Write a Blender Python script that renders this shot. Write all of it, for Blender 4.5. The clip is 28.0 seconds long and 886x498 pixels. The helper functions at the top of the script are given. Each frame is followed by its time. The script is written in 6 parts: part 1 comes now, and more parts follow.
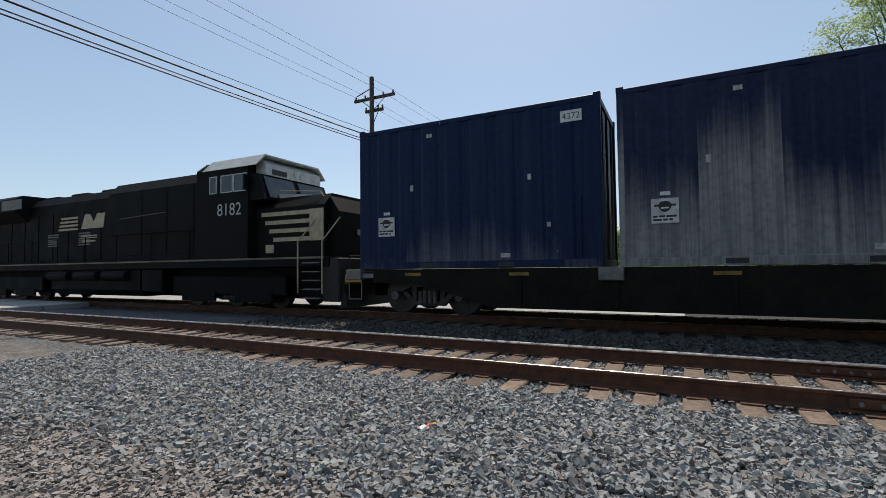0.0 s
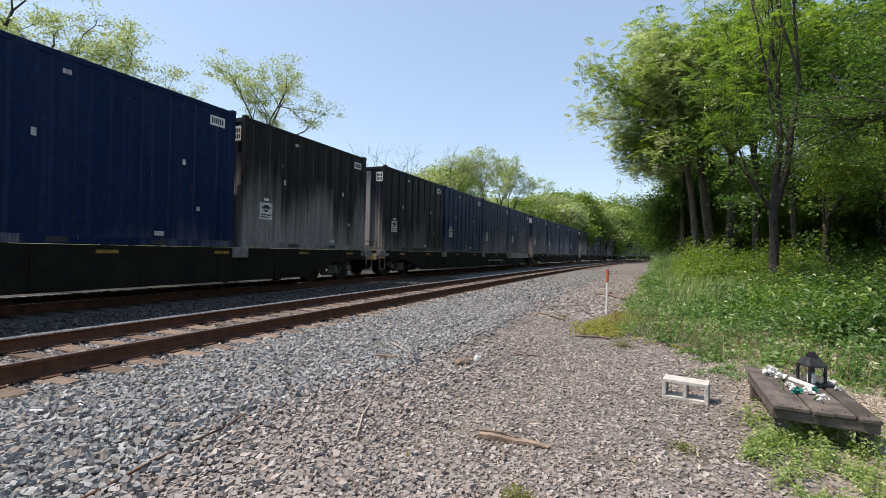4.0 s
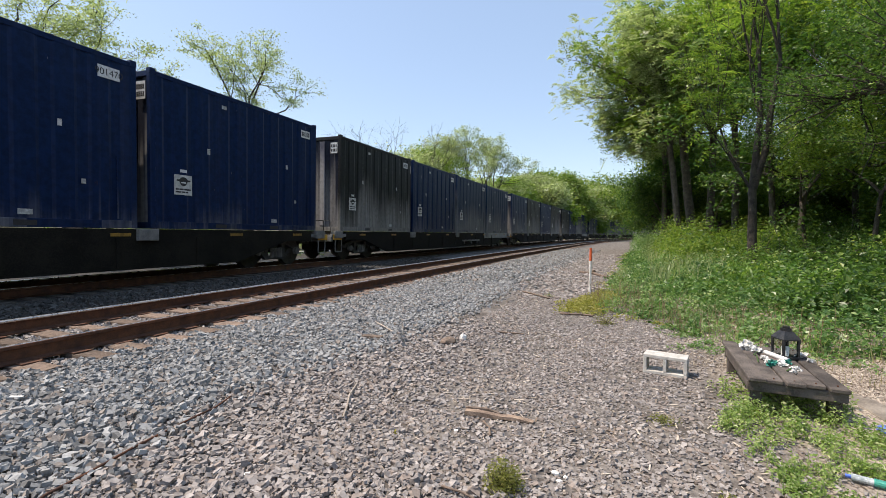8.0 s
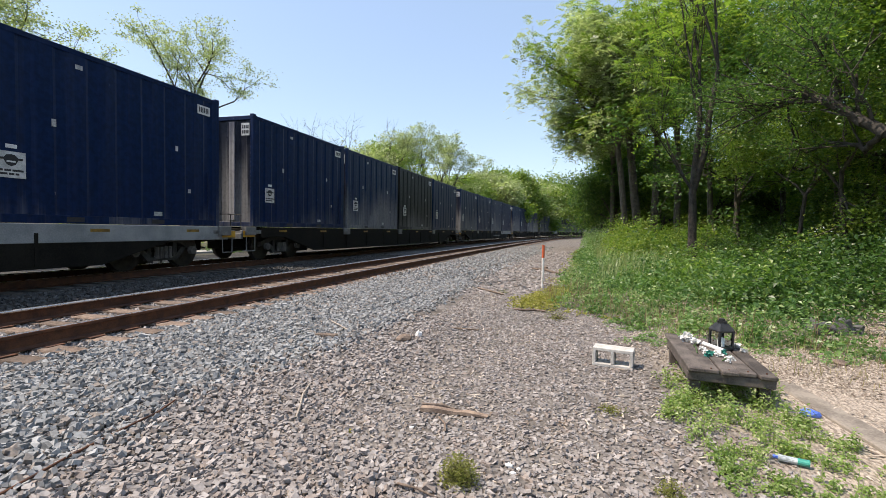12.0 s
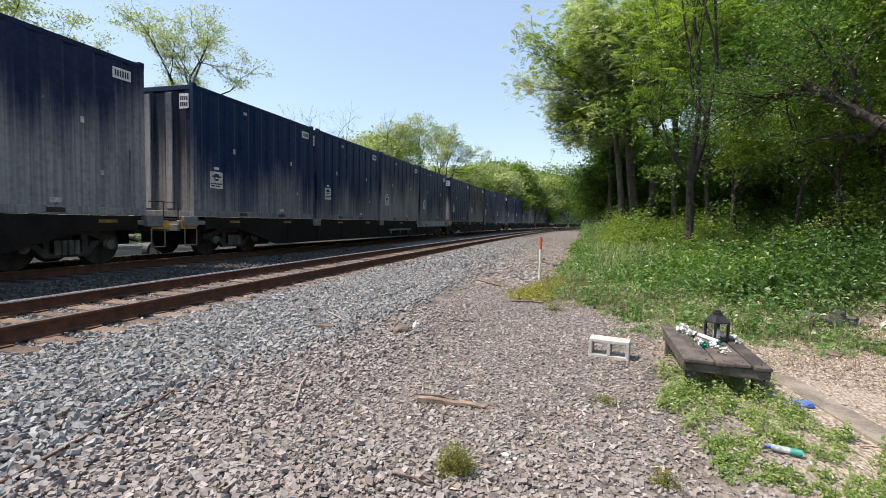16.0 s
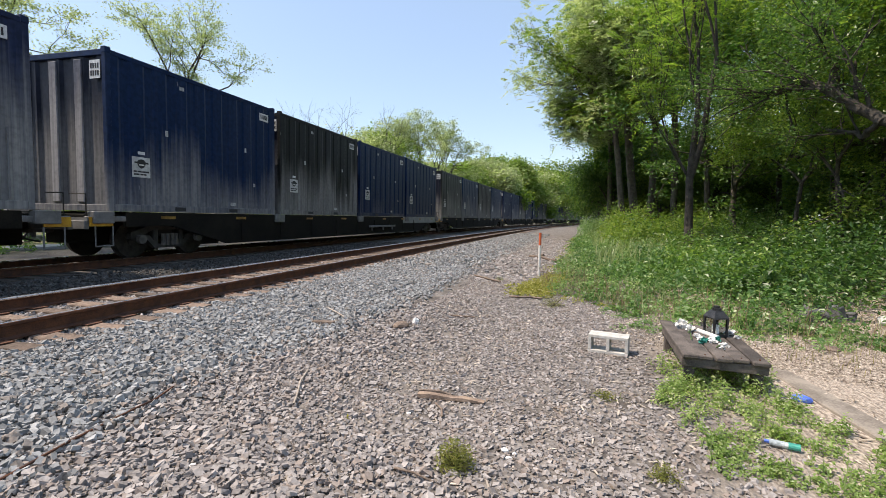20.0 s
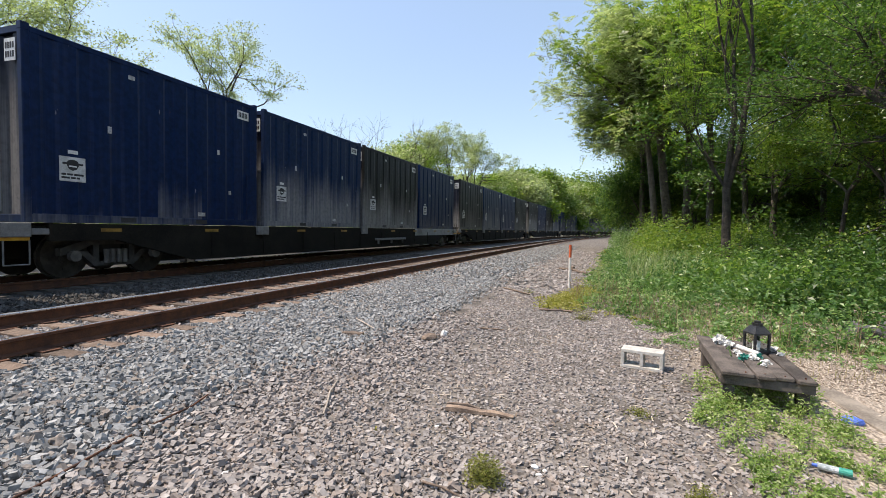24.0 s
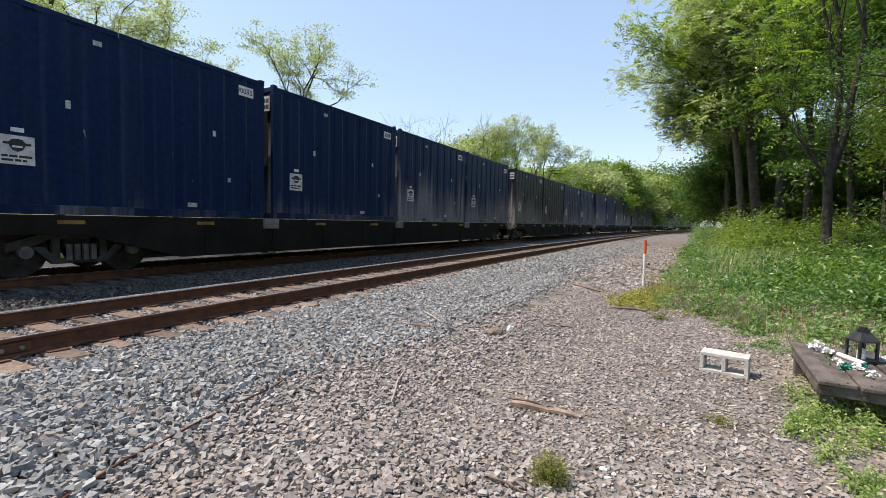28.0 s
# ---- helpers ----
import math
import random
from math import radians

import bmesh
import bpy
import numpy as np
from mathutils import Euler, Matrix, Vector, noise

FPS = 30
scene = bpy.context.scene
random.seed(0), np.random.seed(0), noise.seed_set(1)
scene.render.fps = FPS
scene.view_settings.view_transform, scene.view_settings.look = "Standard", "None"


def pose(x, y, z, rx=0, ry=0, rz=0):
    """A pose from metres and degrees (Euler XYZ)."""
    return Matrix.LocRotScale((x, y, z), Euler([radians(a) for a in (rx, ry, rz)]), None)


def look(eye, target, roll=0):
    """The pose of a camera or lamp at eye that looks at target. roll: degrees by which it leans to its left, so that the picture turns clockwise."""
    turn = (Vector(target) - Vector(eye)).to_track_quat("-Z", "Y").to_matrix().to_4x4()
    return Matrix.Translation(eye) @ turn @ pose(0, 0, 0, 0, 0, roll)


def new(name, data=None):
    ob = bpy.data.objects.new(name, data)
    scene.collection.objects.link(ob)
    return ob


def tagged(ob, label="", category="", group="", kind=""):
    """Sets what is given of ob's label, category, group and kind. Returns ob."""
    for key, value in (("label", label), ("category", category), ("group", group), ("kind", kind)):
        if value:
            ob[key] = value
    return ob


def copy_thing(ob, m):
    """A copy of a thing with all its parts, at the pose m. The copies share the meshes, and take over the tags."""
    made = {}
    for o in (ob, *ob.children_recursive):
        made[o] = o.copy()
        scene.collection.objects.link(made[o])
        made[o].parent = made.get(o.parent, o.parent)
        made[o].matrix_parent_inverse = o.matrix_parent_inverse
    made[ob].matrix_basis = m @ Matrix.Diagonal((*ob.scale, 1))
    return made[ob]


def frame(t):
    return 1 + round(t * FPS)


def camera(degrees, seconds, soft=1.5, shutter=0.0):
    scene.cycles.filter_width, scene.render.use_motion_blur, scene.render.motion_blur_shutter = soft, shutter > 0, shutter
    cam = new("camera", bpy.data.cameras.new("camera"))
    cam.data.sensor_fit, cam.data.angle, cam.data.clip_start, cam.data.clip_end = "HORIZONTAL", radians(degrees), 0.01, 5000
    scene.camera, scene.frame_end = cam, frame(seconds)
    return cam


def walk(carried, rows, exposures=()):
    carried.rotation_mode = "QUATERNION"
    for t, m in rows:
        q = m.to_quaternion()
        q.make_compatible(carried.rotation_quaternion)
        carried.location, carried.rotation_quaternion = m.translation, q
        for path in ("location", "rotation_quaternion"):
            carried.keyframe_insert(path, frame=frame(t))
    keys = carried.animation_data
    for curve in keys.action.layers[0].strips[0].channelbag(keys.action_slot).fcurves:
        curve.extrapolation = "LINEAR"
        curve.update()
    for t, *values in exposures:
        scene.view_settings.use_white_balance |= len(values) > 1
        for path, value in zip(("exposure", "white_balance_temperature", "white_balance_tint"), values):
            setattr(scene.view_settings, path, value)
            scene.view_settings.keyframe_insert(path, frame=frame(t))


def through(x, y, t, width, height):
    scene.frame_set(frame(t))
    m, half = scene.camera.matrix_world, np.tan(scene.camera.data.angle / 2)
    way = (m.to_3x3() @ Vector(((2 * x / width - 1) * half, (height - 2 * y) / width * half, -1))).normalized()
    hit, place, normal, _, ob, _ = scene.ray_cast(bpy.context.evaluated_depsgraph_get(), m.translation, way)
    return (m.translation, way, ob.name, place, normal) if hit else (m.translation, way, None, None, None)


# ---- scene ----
# The camera stands at one place and is turned by hand.
cam = camera(86.8, 28.0, soft=0.5)
EYE = Vector((0.0, 0.0, 1.37))
LOOKS = [
    (0, 27.12, 2.28, -0.68),
    (0.3, -1.22, 1.76, -0.34),
    (0.5, -20.22, 1.44, 0.14),
    (0.7, -40.05, 1, 0.26),
    (0.9, -48.86, 0.62, 0.46),
    (1, -50.91, 0.24, 1.03),
    (1.2, -55.53, 0.3, 1.01),
    (1.5, -62.22, 0.21, 1.17),
    (2, -64.09, 0.56, 1.28),
    (2.5, -65.07, 0.59, 1.19),
    (3, -66.49, 0.63, 1.13),
    (3.5, -67.41, 0.53, 1.42),
    (5.5, -67.88, -0.12, 0.88),
    (6, -67.34, -0.22, 0.72),
    (6.5, -67.16, -0.45, 0.84),
    (7, -67.66, -0.75, 0.89),
    (7.5, -68.64, -1.74, 0.92),
    (8, -69.54, -2.08, 0.82),
    (8.5, -70.28, -2.14, 0.81),
    (9, -70.94, -2.28, 0.84),
    (9.5, -71.7, -2.38, 0.85),
    (10, -72.37, -2.42, 0.95),
    (10.5, -73.12, -2.44, 0.98),
    (11, -73.86, -2.45, 1.14),
    (11.5, -74.51, -2.37, 1.06),
    (12, -74.96, -2.36, 1.08),
    (12.5, -75.32, -2.35, 1.12),
    (14.5, -75.69, -2.86, 1.21),
    (15, -75.48, -3.11, 1.22),
    (15.5, -75.37, -3.29, 1.24),
    (16, -75.29, -3.41, 1.22),
    (16.5, -75.25, -3.51, 1.22),
    (17, -75.19, -3.61, 1.19),
    (17.5, -75.18, -3.67, 1.18),
    (18, -75.2, -3.72, 1.16),
    (18.5, -75.2, -3.8, 1.19),
    (19, -75.27, -3.82, 1.16),
    (19.5, -75.32, -3.91, 1.16),
    (20, -75.37, -3.89, 1.15),
    (20.5, -75.37, -3.91, 1.18),
    (21, -75.29, -4.03, 1.09),
    (21.5, -74.84, -3.82, 1.11),
    (22, -73.42, -3.24, 1.17),
    (22.5, -72.34, -3.03, 1.11),
    (24.5, -71.69, -2.2, 0.97),
    (25, -71.44, -1.72, 0.98),
    (25.5, -71.35, -1.45, 1.01),
    (26, -71.48, -1.53, 1.03),
    (26.5, -71.74, -2.03, 1.1),
    (27, -71.76, -2.29, 1.05),
    (27.5, -71.67, -2.34, 1.09),
    (27.7, -70.2, -2.5, 1.05),
    (27.8, -68.3, -2.75, 1.08),
    (28, -63.71, -3.36, 1.2),
]

def aim(yaw, pitch, roll):
    y, p = radians(yaw), radians(pitch)
    return look(EYE, EYE + Vector((-math.sin(y) * math.cos(p), math.cos(y) * math.cos(p), math.sin(p))), roll)


walk(cam, [(t, aim(yaw, pitch, roll)) for t, yaw, pitch, roll in LOOKS],
     [(t, e, 7100 if t < 1.2 else 7200, 10 if t < 1.2 else 15) for t, e in ((0.0, 0.05), (0.4, 0.05), (0.8, 0.08), (1.0, 0.15), (1.4, 0.33), (2.2, 0.45), (3.2, 0.55), (6.0, 0.64), (9.0, 0.68), (12.0, 0.75), (28.0, 0.75))])

# ---- light: clear midday sky, sun high beyond the tracks ----
SUN = Vector((-0.174, 0.477, 0.862)).normalized()
world = bpy.data.worlds.new("sky")
scene.world = world
world.use_nodes = True
wn = world.node_tree.nodes
sky = wn.new("ShaderNodeTexSky")
sky.sky_type, sky.sun_disc = "NISHITA", False
sky.sun_elevation, sky.sun_rotation = math.asin(SUN.z), math.atan2(SUN.x, SUN.y)
sky.air_density, sky.dust_density, sky.ozone_density = 1.0, 0.9, 1.5
wn["Background"].inputs["Strength"].default_value = 0.15
haze = world.node_tree.nodes.new("ShaderNodeMixRGB")
haze.inputs["Fac"].default_value, haze.inputs["Color2"].default_value = 0.42, (2.0, 3.05, 4.55, 1)
world.node_tree.links.new(sky.outputs["Color"], haze.inputs["Color1"])
world.node_tree.links.new(haze.outputs["Color"], wn["Background"].inputs["Color"])
sun = new("sun", bpy.data.lights.new("sun", "SUN"))
sun.data.energy, sun.data.angle, sun.data.color = 3.5, radians(0.53), (1.0, 0.94, 0.84)
sun.matrix_basis = look((0, 0, 60), Vector((0, 0, 60)) - SUN)


# ---- materials ----
class Nodes:
    """A node material under construction."""

    def __init__(self, name, space="Object"):
        self.m = bpy.data.materials.new(name)
        self.m.use_nodes = True
        self.t = self.m.node_tree
        self.bsdf = self.t.nodes["Principled BSDF"]
        self.coord = self.add("ShaderNodeTexCoord").outputs[space]

    def add(self, kind, **inputs):
        n = self.t.nodes.new(kind)
        for k, v in inputs.items():
            self.put(n.inputs[k.replace("_", " ")], v)
        return n

    def put(self, socket, v):
        if isinstance(v, bpy.types.NodeSocket):
            self.t.links.new(v, socket)
        elif isinstance(v, tuple) and socket.type == "RGBA":
            socket.default_value = (*v, 1) if len(v) == 3 else v
        else:
            socket.default_value = v

    def noise(self, scale, detail=4.0, coord=None, rough=0.55):
        return self.add("ShaderNodeTexNoise", Vector=coord or self.coord, Scale=scale, Detail=detail, Roughness=rough).outputs["Fac"]

    def math(self, op, a, b=0.0, clamp=False):
        n = self.add("ShaderNodeMath")
        n.operation, n.use_clamp = op, clamp
        self.put(n.inputs[0], a), self.put(n.inputs[1], b)
        return n.outputs[0]

    def span(self, v, a, b, lo=0.0, hi=1.0):
        n = self.add("ShaderNodeMapRange")
        n.interpolation_type = "SMOOTHSTEP"
        for i, q in enumerate((v, a, b, lo, hi)):
            self.put(n.inputs[i], q)
        return n.outputs[0]

    def mix(self, f, a, b, how="MIX"):
        n = self.add("ShaderNodeMix")
        n.data_type, n.blend_type = "RGBA", how
        self.put(n.inputs[0], f), self.put(n.inputs[6], a), self.put(n.inputs[7], b)
        return n.outputs[2]

    def stretch(self, x, y, z, coord=None):
        n = self.add("ShaderNodeVectorMath")
        n.operation = "MULTIPLY"
        self.put(n.inputs[0], coord or self.coord)
        n.inputs[1].default_value = (x, y, z)
        return n.outputs[0]

    def shift(self, by):
        n = self.add("ShaderNodeVectorMath")
        n.operation = "ADD"
        self.put(n.inputs[0], self.coord), self.put(n.inputs[1], by)
        return n.outputs[0]

    def done(self, colour, rough=0.7, metal=0.0, bump=None, height=0.01, strength=0.6, **more):
        self.put(self.bsdf.inputs["Base Color"], colour)
        self.put(self.bsdf.inputs["Roughness"], rough)
        self.put(self.bsdf.inputs["Metallic"], metal)
        for k, v in more.items():
            self.put(self.bsdf.inputs[k.replace("_", " ")], v)
        if bump is not None:
            b = self.add("ShaderNodeBump", Height=bump, Distance=height, Strength=strength)
            self.put(self.bsdf.inputs["Normal"], b.outputs["Normal"])
        return self.m


def plain(name, a, b, rough=0.7, scale=6.0, fine=60.0, metal=0.0, height=0.004, random_tint=0.0, space="Object", **more):
    """A surface between two colours at two scales of variation, with a fine relief."""
    n = Nodes(name, space)
    big, small = n.noise(scale, 5), n.noise(fine, 3)
    f = n.math("ADD", n.math("MULTIPLY", big, 0.65), n.math("MULTIPLY", small, 0.35))
    c = n.mix(n.span(f, 0.36, 0.64), a, b)
    if random_tint:
        r = n.add("ShaderNodeObjectInfo").outputs["Random"]
        c = n.mix(1.0, c, n.mix(r, (1 - random_tint,) * 3, (1 + random_tint,) * 3), "MULTIPLY")
    return n.done(c, n.span(big, 0.3, 0.7, max(rough - 0.1, 0.02), min(rough + 0.1, 1)), metal, n.math("ADD", big, small), height, **more)


def container_paint(name, paint, dust_colour, level, amount):
    """Old steel paint under road dust that has run down in streaks, panel by panel, each container its own way."""
    n = Nodes(name)
    r = n.add("ShaderNodeObjectInfo").outputs["Random"]
    c = n.shift(n.math("MULTIPLY", r, 9.0))
    xyz = n.add("ShaderNodeSeparateXYZ", Vector=n.coord)
    x, z = xyz.outputs["X"], xyz.outputs["Z"]
    cell = n.math("FLOOR", n.math("DIVIDE", n.math("ADD", x, 2.91), 1.293))
    toss = n.add("ShaderNodeTexWhiteNoise")
    toss.noise_dimensions = "1D"
    n.put(toss.inputs["W"], n.math("ADD", n.math("MULTIPLY", r, 71.0), cell))
    streak = n.noise(1.0, 6, n.stretch(4.2, 4.2, 0.2, c), 0.6)
    thread = n.noise(1.0, 5, n.stretch(11.0, 11.0, 0.13, c), 0.72)
    panel = n.noise(0.9, 2, n.stretch(1.0, 1.0, 0.35, c))
    fine = n.noise(9.0, 5, c)
    top = n.math("ADD", n.math("MULTIPLY", n.math("SUBTRACT", streak, 0.5), 2.0), n.math("MULTIPLY", n.math("SUBTRACT", panel, 0.5), 2.2))
    top = n.math("ADD", top, n.math("MULTIPLY", n.math("SUBTRACT", thread, 0.5), 1.1))
    top = n.math("ADD", top, n.math("MULTIPLY", n.math("SUBTRACT", toss.outputs["Value"], 0.5), 1.2))
    edge = n.math("ADD", top, n.math("SUBTRACT", level, z))
    dust = n.math("MULTIPLY", n.span(edge, -0.8, 1.1), n.span(fine, 0.25, 0.6, 0.72, 1.0))
    dust = n.math("MULTIPLY", dust, n.span(thread, 0.36, 0.62, 0.66, 1.08))
    dust = n.math("MULTIPLY", dust, amount)
    film = n.math("MULTIPLY", n.span(n.math("ADD", streak, n.math("MULTIPLY", thread, 0.6)), 0.72, 1.05), 0.025)
    wear = n.span(n.noise(2.4, 8, n.stretch(1.0, 1.0, 0.5, c), 0.7), 0.66, 0.72, 0.0, 0.5)
    base = n.mix(n.span(fine, 0.3, 0.7), paint, tuple(v * 1.6 + 0.001 for v in paint))
    base = n.mix(wear, base, (0.055, 0.03, 0.022))
    col = n.mix(n.math("MAXIMUM", dust, film), base, dust_colour)
    scar = n.span(n.noise(5.0, 3, n.stretch(2.2, 2.2, 0.45, c), 0.5), 0.755, 0.775, 0.0, 0.55)
    col = n.mix(scar, col, (0.30, 0.30, 0.31))
    return n.done(col, n.span(dust, 0.0, 0.6, 0.45, 0.9), bump=n.noise(1.6, 3, n.stretch(1.0, 1.0, 0.7, c)), height=0.012, strength=0.5, Specular_IOR_Level=0.16)


BLUE, BLACK, DUST = (0.0009, 0.0098, 0.040), (0.0065, 0.0072, 0.0076), (0.33, 0.32, 0.30)
PAINT = {
    "b": container_paint("blue_paint", BLUE, DUST, -0.3, 0.45),
    "d": container_paint("dusty_blue_paint", (0.0030, 0.0130, 0.043), DUST, 1.15, 0.66),
    "k": container_paint("black_paint", BLACK, DUST, 0.35, 0.5),
    "g": container_paint("dusty_black_paint", (0.011, 0.0115, 0.0115), DUST, 1.4, 0.70),
    "w": container_paint("dusty_faded_paint", (0.008, 0.014, 0.04), (0.34, 0.335, 0.31), 2.0, 0.8),
}
END_DUST = container_paint("grimy_end_paint", (0.010, 0.012, 0.021), (0.25, 0.245, 0.24), 1.6, 0.8)
END_RIB = container_paint("rubbed_rib_paint", (0.07, 0.07, 0.085), (0.38, 0.37, 0.37), 2.7, 0.9)
SILL = plain("sill_paint", (0.007, 0.0062, 0.0047), (0.020, 0.0175, 0.013), 0.85, 2.0, 40, Specular_IOR_Level=0.15)
PALE_SILL = plain("pale_sill_paint", (0.20, 0.21, 0.21), (0.33, 0.33, 0.32), 0.7, 2.0, 40)
GREY_STEEL = plain("grey_steel", (0.11, 0.11, 0.105), (0.22, 0.21, 0.20), 0.7, 5, 60)
TRUCK_STEEL = plain("grimy_truck_steel", (0.06, 0.054, 0.048), (0.15, 0.137, 0.12), 0.75, 5, 60)
FRAME_STEEL = plain("grimy_frame_steel", (0.022, 0.020, 0.018), (0.07, 0.063, 0.055), 0.75, 5, 60)
DARK_STEEL = plain("dark_steel", (0.010, 0.009, 0.008), (0.035, 0.030, 0.026), 0.75, 5, 60)
WHEEL = plain("wheel_steel", (0.02, 0.017, 0.014), (0.06, 0.05, 0.042), 0.55, 8, 70, 0.4)
REFLECTOR = plain("grimy_reflector", (0.12, 0.065, 0.012), (0.36, 0.20, 0.03), 0.5, 6, 60)
ORANGE = plain("reflector_orange", (0.42, 0.20, 0.02), (0.62, 0.34, 0.03), 0.4, 10, 90)
WHITE = plain("white_marking", (0.55, 0.55, 0.53), (0.78, 0.78, 0.76), 0.5, 14, 120)
SIGN_WHITE = plain("dusty_sign_white", (0.36, 0.36, 0.345), (0.66, 0.66, 0.64), 0.6, 5, 60)
GRIMY_WHITE = plain("grimy_white_marking", (0.26, 0.26, 0.25), (0.60, 0.60, 0.58), 0.6, 9, 80)
INK = plain("dark_marking", (0.012, 0.012, 0.014), (0.03, 0.03, 0.032), 0.6, 20, 100)
RUST = plain("rail_rust", (0.050, 0.019, 0.010), (0.14, 0.056, 0.027), 0.85, 7, 90, 0.0, 0.003)
RAIL_TOP = plain("worn_rail_head", (0.50, 0.48, 0.46), (0.66, 0.64, 0.62), 0.3, 9, 120, 0.9, 0.001)
TIE = plain("weathered_tie", (0.095, 0.067, 0.050), (0.245, 0.18, 0.14), 0.9, 9, 70, 0.0, 0.012, 0.35)
TIE_OLD = plain("oily_tie", (0.06, 0.05, 0.042), (0.12, 0.10, 0.085), 0.9, 9, 70)


def ground_material():
    """Trodden gravel, cinders and dust, grey towards the track and brown on the path, green-brown away from it."""
    n = Nodes("ground_gravel")
    s = n.add("ShaderNodeSeparateXYZ", Vector=n.coord)
    v = n.add("ShaderNodeTexVoronoi", Vector=n.coord, Scale=30.0)
    v2 = n.add("ShaderNodeTexVoronoi", Vector=n.coord, Scale=11.0)
    big = n.noise(0.7, 6)
    chips = n.mix(n.span(v.outputs["Color"], 0.0, 1.0), (0.07, 0.06, 0.054), (0.27, 0.245, 0.225))
    soil = n.mix(n.span(n.noise(3.0, 6), 0.35, 0.65), (0.085, 0.072, 0.062), (0.20, 0.178, 0.155))
    path = n.mix(n.span(n.noise(1.3, 4), 0.35, 0.62), soil, chips)
    mulch = n.mix(n.span(n.noise(28.0, 4, n.stretch(1, 2.2, 1)), 0.35, 0.65), (0.20, 0.162, 0.128), (0.47, 0.40, 0.33))
    turf = n.mix(n.span(big, 0.4, 0.6), (0.05, 0.062, 0.022), (0.11, 0.10, 0.045))
    bow = n.math("MULTIPLY", n.math("MULTIPLY", s.outputs["X"], s.outputs["X"]), 0.0005)
    side = n.math("ADD", n.math("ADD", s.outputs["Y"], bow), n.math("MULTIPLY", n.math("SUBTRACT", big, 0.5), 1.6))
    col = n.mix(n.math("MULTIPLY", n.span(side, -0.6, -1.7), n.span(n.math("ADD", s.outputs["X"], n.math("MULTIPLY", big, 4.0)), 0.5, 4.0, 0.3, 1.0)), path, mulch)
    col = n.mix(n.span(side, -5.0, -7.5), col, turf)
    # Beyond the far track the hedge and tree shade is painted as dark ground.
    tree_shade = n.math("MULTIPLY", n.span(s.outputs["Y"], 11.5, 12.5), n.span(s.outputs["X"], -9.0, -6.0))
    col = n.mix(tree_shade, col, (0.045, 0.04, 0.034))
    col = n.mix(n.span(side, 17.0, 24.0), col, turf)
    h = n.math("ADD", n.math("MULTIPLY", v.outputs["Distance"], 0.8), n.math("MULTIPLY", v2.outputs["Distance"], 0.5))
    return n.done(col, 0.95, 0.0, h, 0.03, 0.8)


def stone_material(name, dark, light, brown, share):
    n = Nodes(name)
    r = n.add("ShaderNodeNewGeometry").outputs["Random Per Island"]
    c = n.mix(r, dark, light)
    c = n.mix(n.math("MULTIPLY", n.math("GREATER_THAN", n.math("FRACT", n.math("MULTIPLY", r, 37.0)), 1 - share), 0.8), c, brown)
    f = n.noise(45.0, 5)
    c = n.mix(n.span(f, 0.3, 0.7), n.mix(1.0, c, (0.72, 0.72, 0.72), "MULTIPLY"), c)
    return n.done(c, 0.85, 0.0, f, 0.004, 0.5)


def ballast_material():
    n = Nodes("ballast_bed")
    v = n.add("ShaderNodeTexVoronoi", Vector=n.coord, Scale=17.0)
    tone = n.mix(v.outputs["Color"], (0.045, 0.047, 0.05), (0.20, 0.205, 0.21))
    col = n.mix(n.span(n.noise(0.8, 4), 0.4, 0.65), tone, n.mix(v.outputs["Color"], (0.06, 0.05, 0.045), (0.20, 0.17, 0.15)))
    y = n.add("ShaderNodeSeparateXYZ", Vector=n.coord)
    across = n.math("ADD", y.outputs["Y"], n.math("MULTIPLY", n.math("MULTIPLY", y.outputs["X"], y.outputs["X"]), 0.0005))
    # Under the train the bed is coloured near black: oil plus painted shadow.
    oil_shade = n.math("MULTIPLY", n.span(across, 9.0, 10.0), n.span(across, 13.6, 12.6))
    col = n.mix(n.math("MULTIPLY", oil_shade, 0.85), col, (0.022, 0.020, 0.018))
    return n.done(col, 0.9, 0.0, v.outputs["Distance"], 0.05, 1.0)


GROUND = ground_material()
BALLAST_BED = ballast_material()
GREY_STONE = stone_material("grey_ballast", (0.135, 0.139, 0.14), (0.41, 0.418, 0.418), (0.28, 0.235, 0.20), 0.15)
# The train's shadow between the tracks is put into this dark stone colour.
SHADE_DARK_STONE = stone_material("shade_darkened_ballast", (0.025, 0.024, 0.023), (0.12, 0.115, 0.105), (0.07, 0.055, 0.045), 0.3)
BROWN_STONE = stone_material("brown_gravel", (0.22, 0.198, 0.186), (0.43, 0.393, 0.37), (0.29, 0.235, 0.2), 0.2)
PALE_ROAD = plain("pale_road", (0.30, 0.285, 0.265), (0.42, 0.40, 0.37), 0.9, 0.6, 25)
PALE_BARK = plain("pale_bark", (0.06, 0.047, 0.035), (0.165, 0.135, 0.105), 0.95, 5, 40, 0.0, 0.03)
DARK_BARK = plain("dark_bark", (0.022, 0.018, 0.014), (0.075, 0.063, 0.05), 0.95, 5, 40, 0.0, 0.03)
BARK = plain("grey_bark", (0.035, 0.028, 0.021), (0.115, 0.095, 0.075), 0.95, 5, 40, 0.0, 0.03)
POLE_WOOD = plain("pole_wood", (0.05, 0.04, 0.032), (0.10, 0.08, 0.06), 0.9, 4, 50)


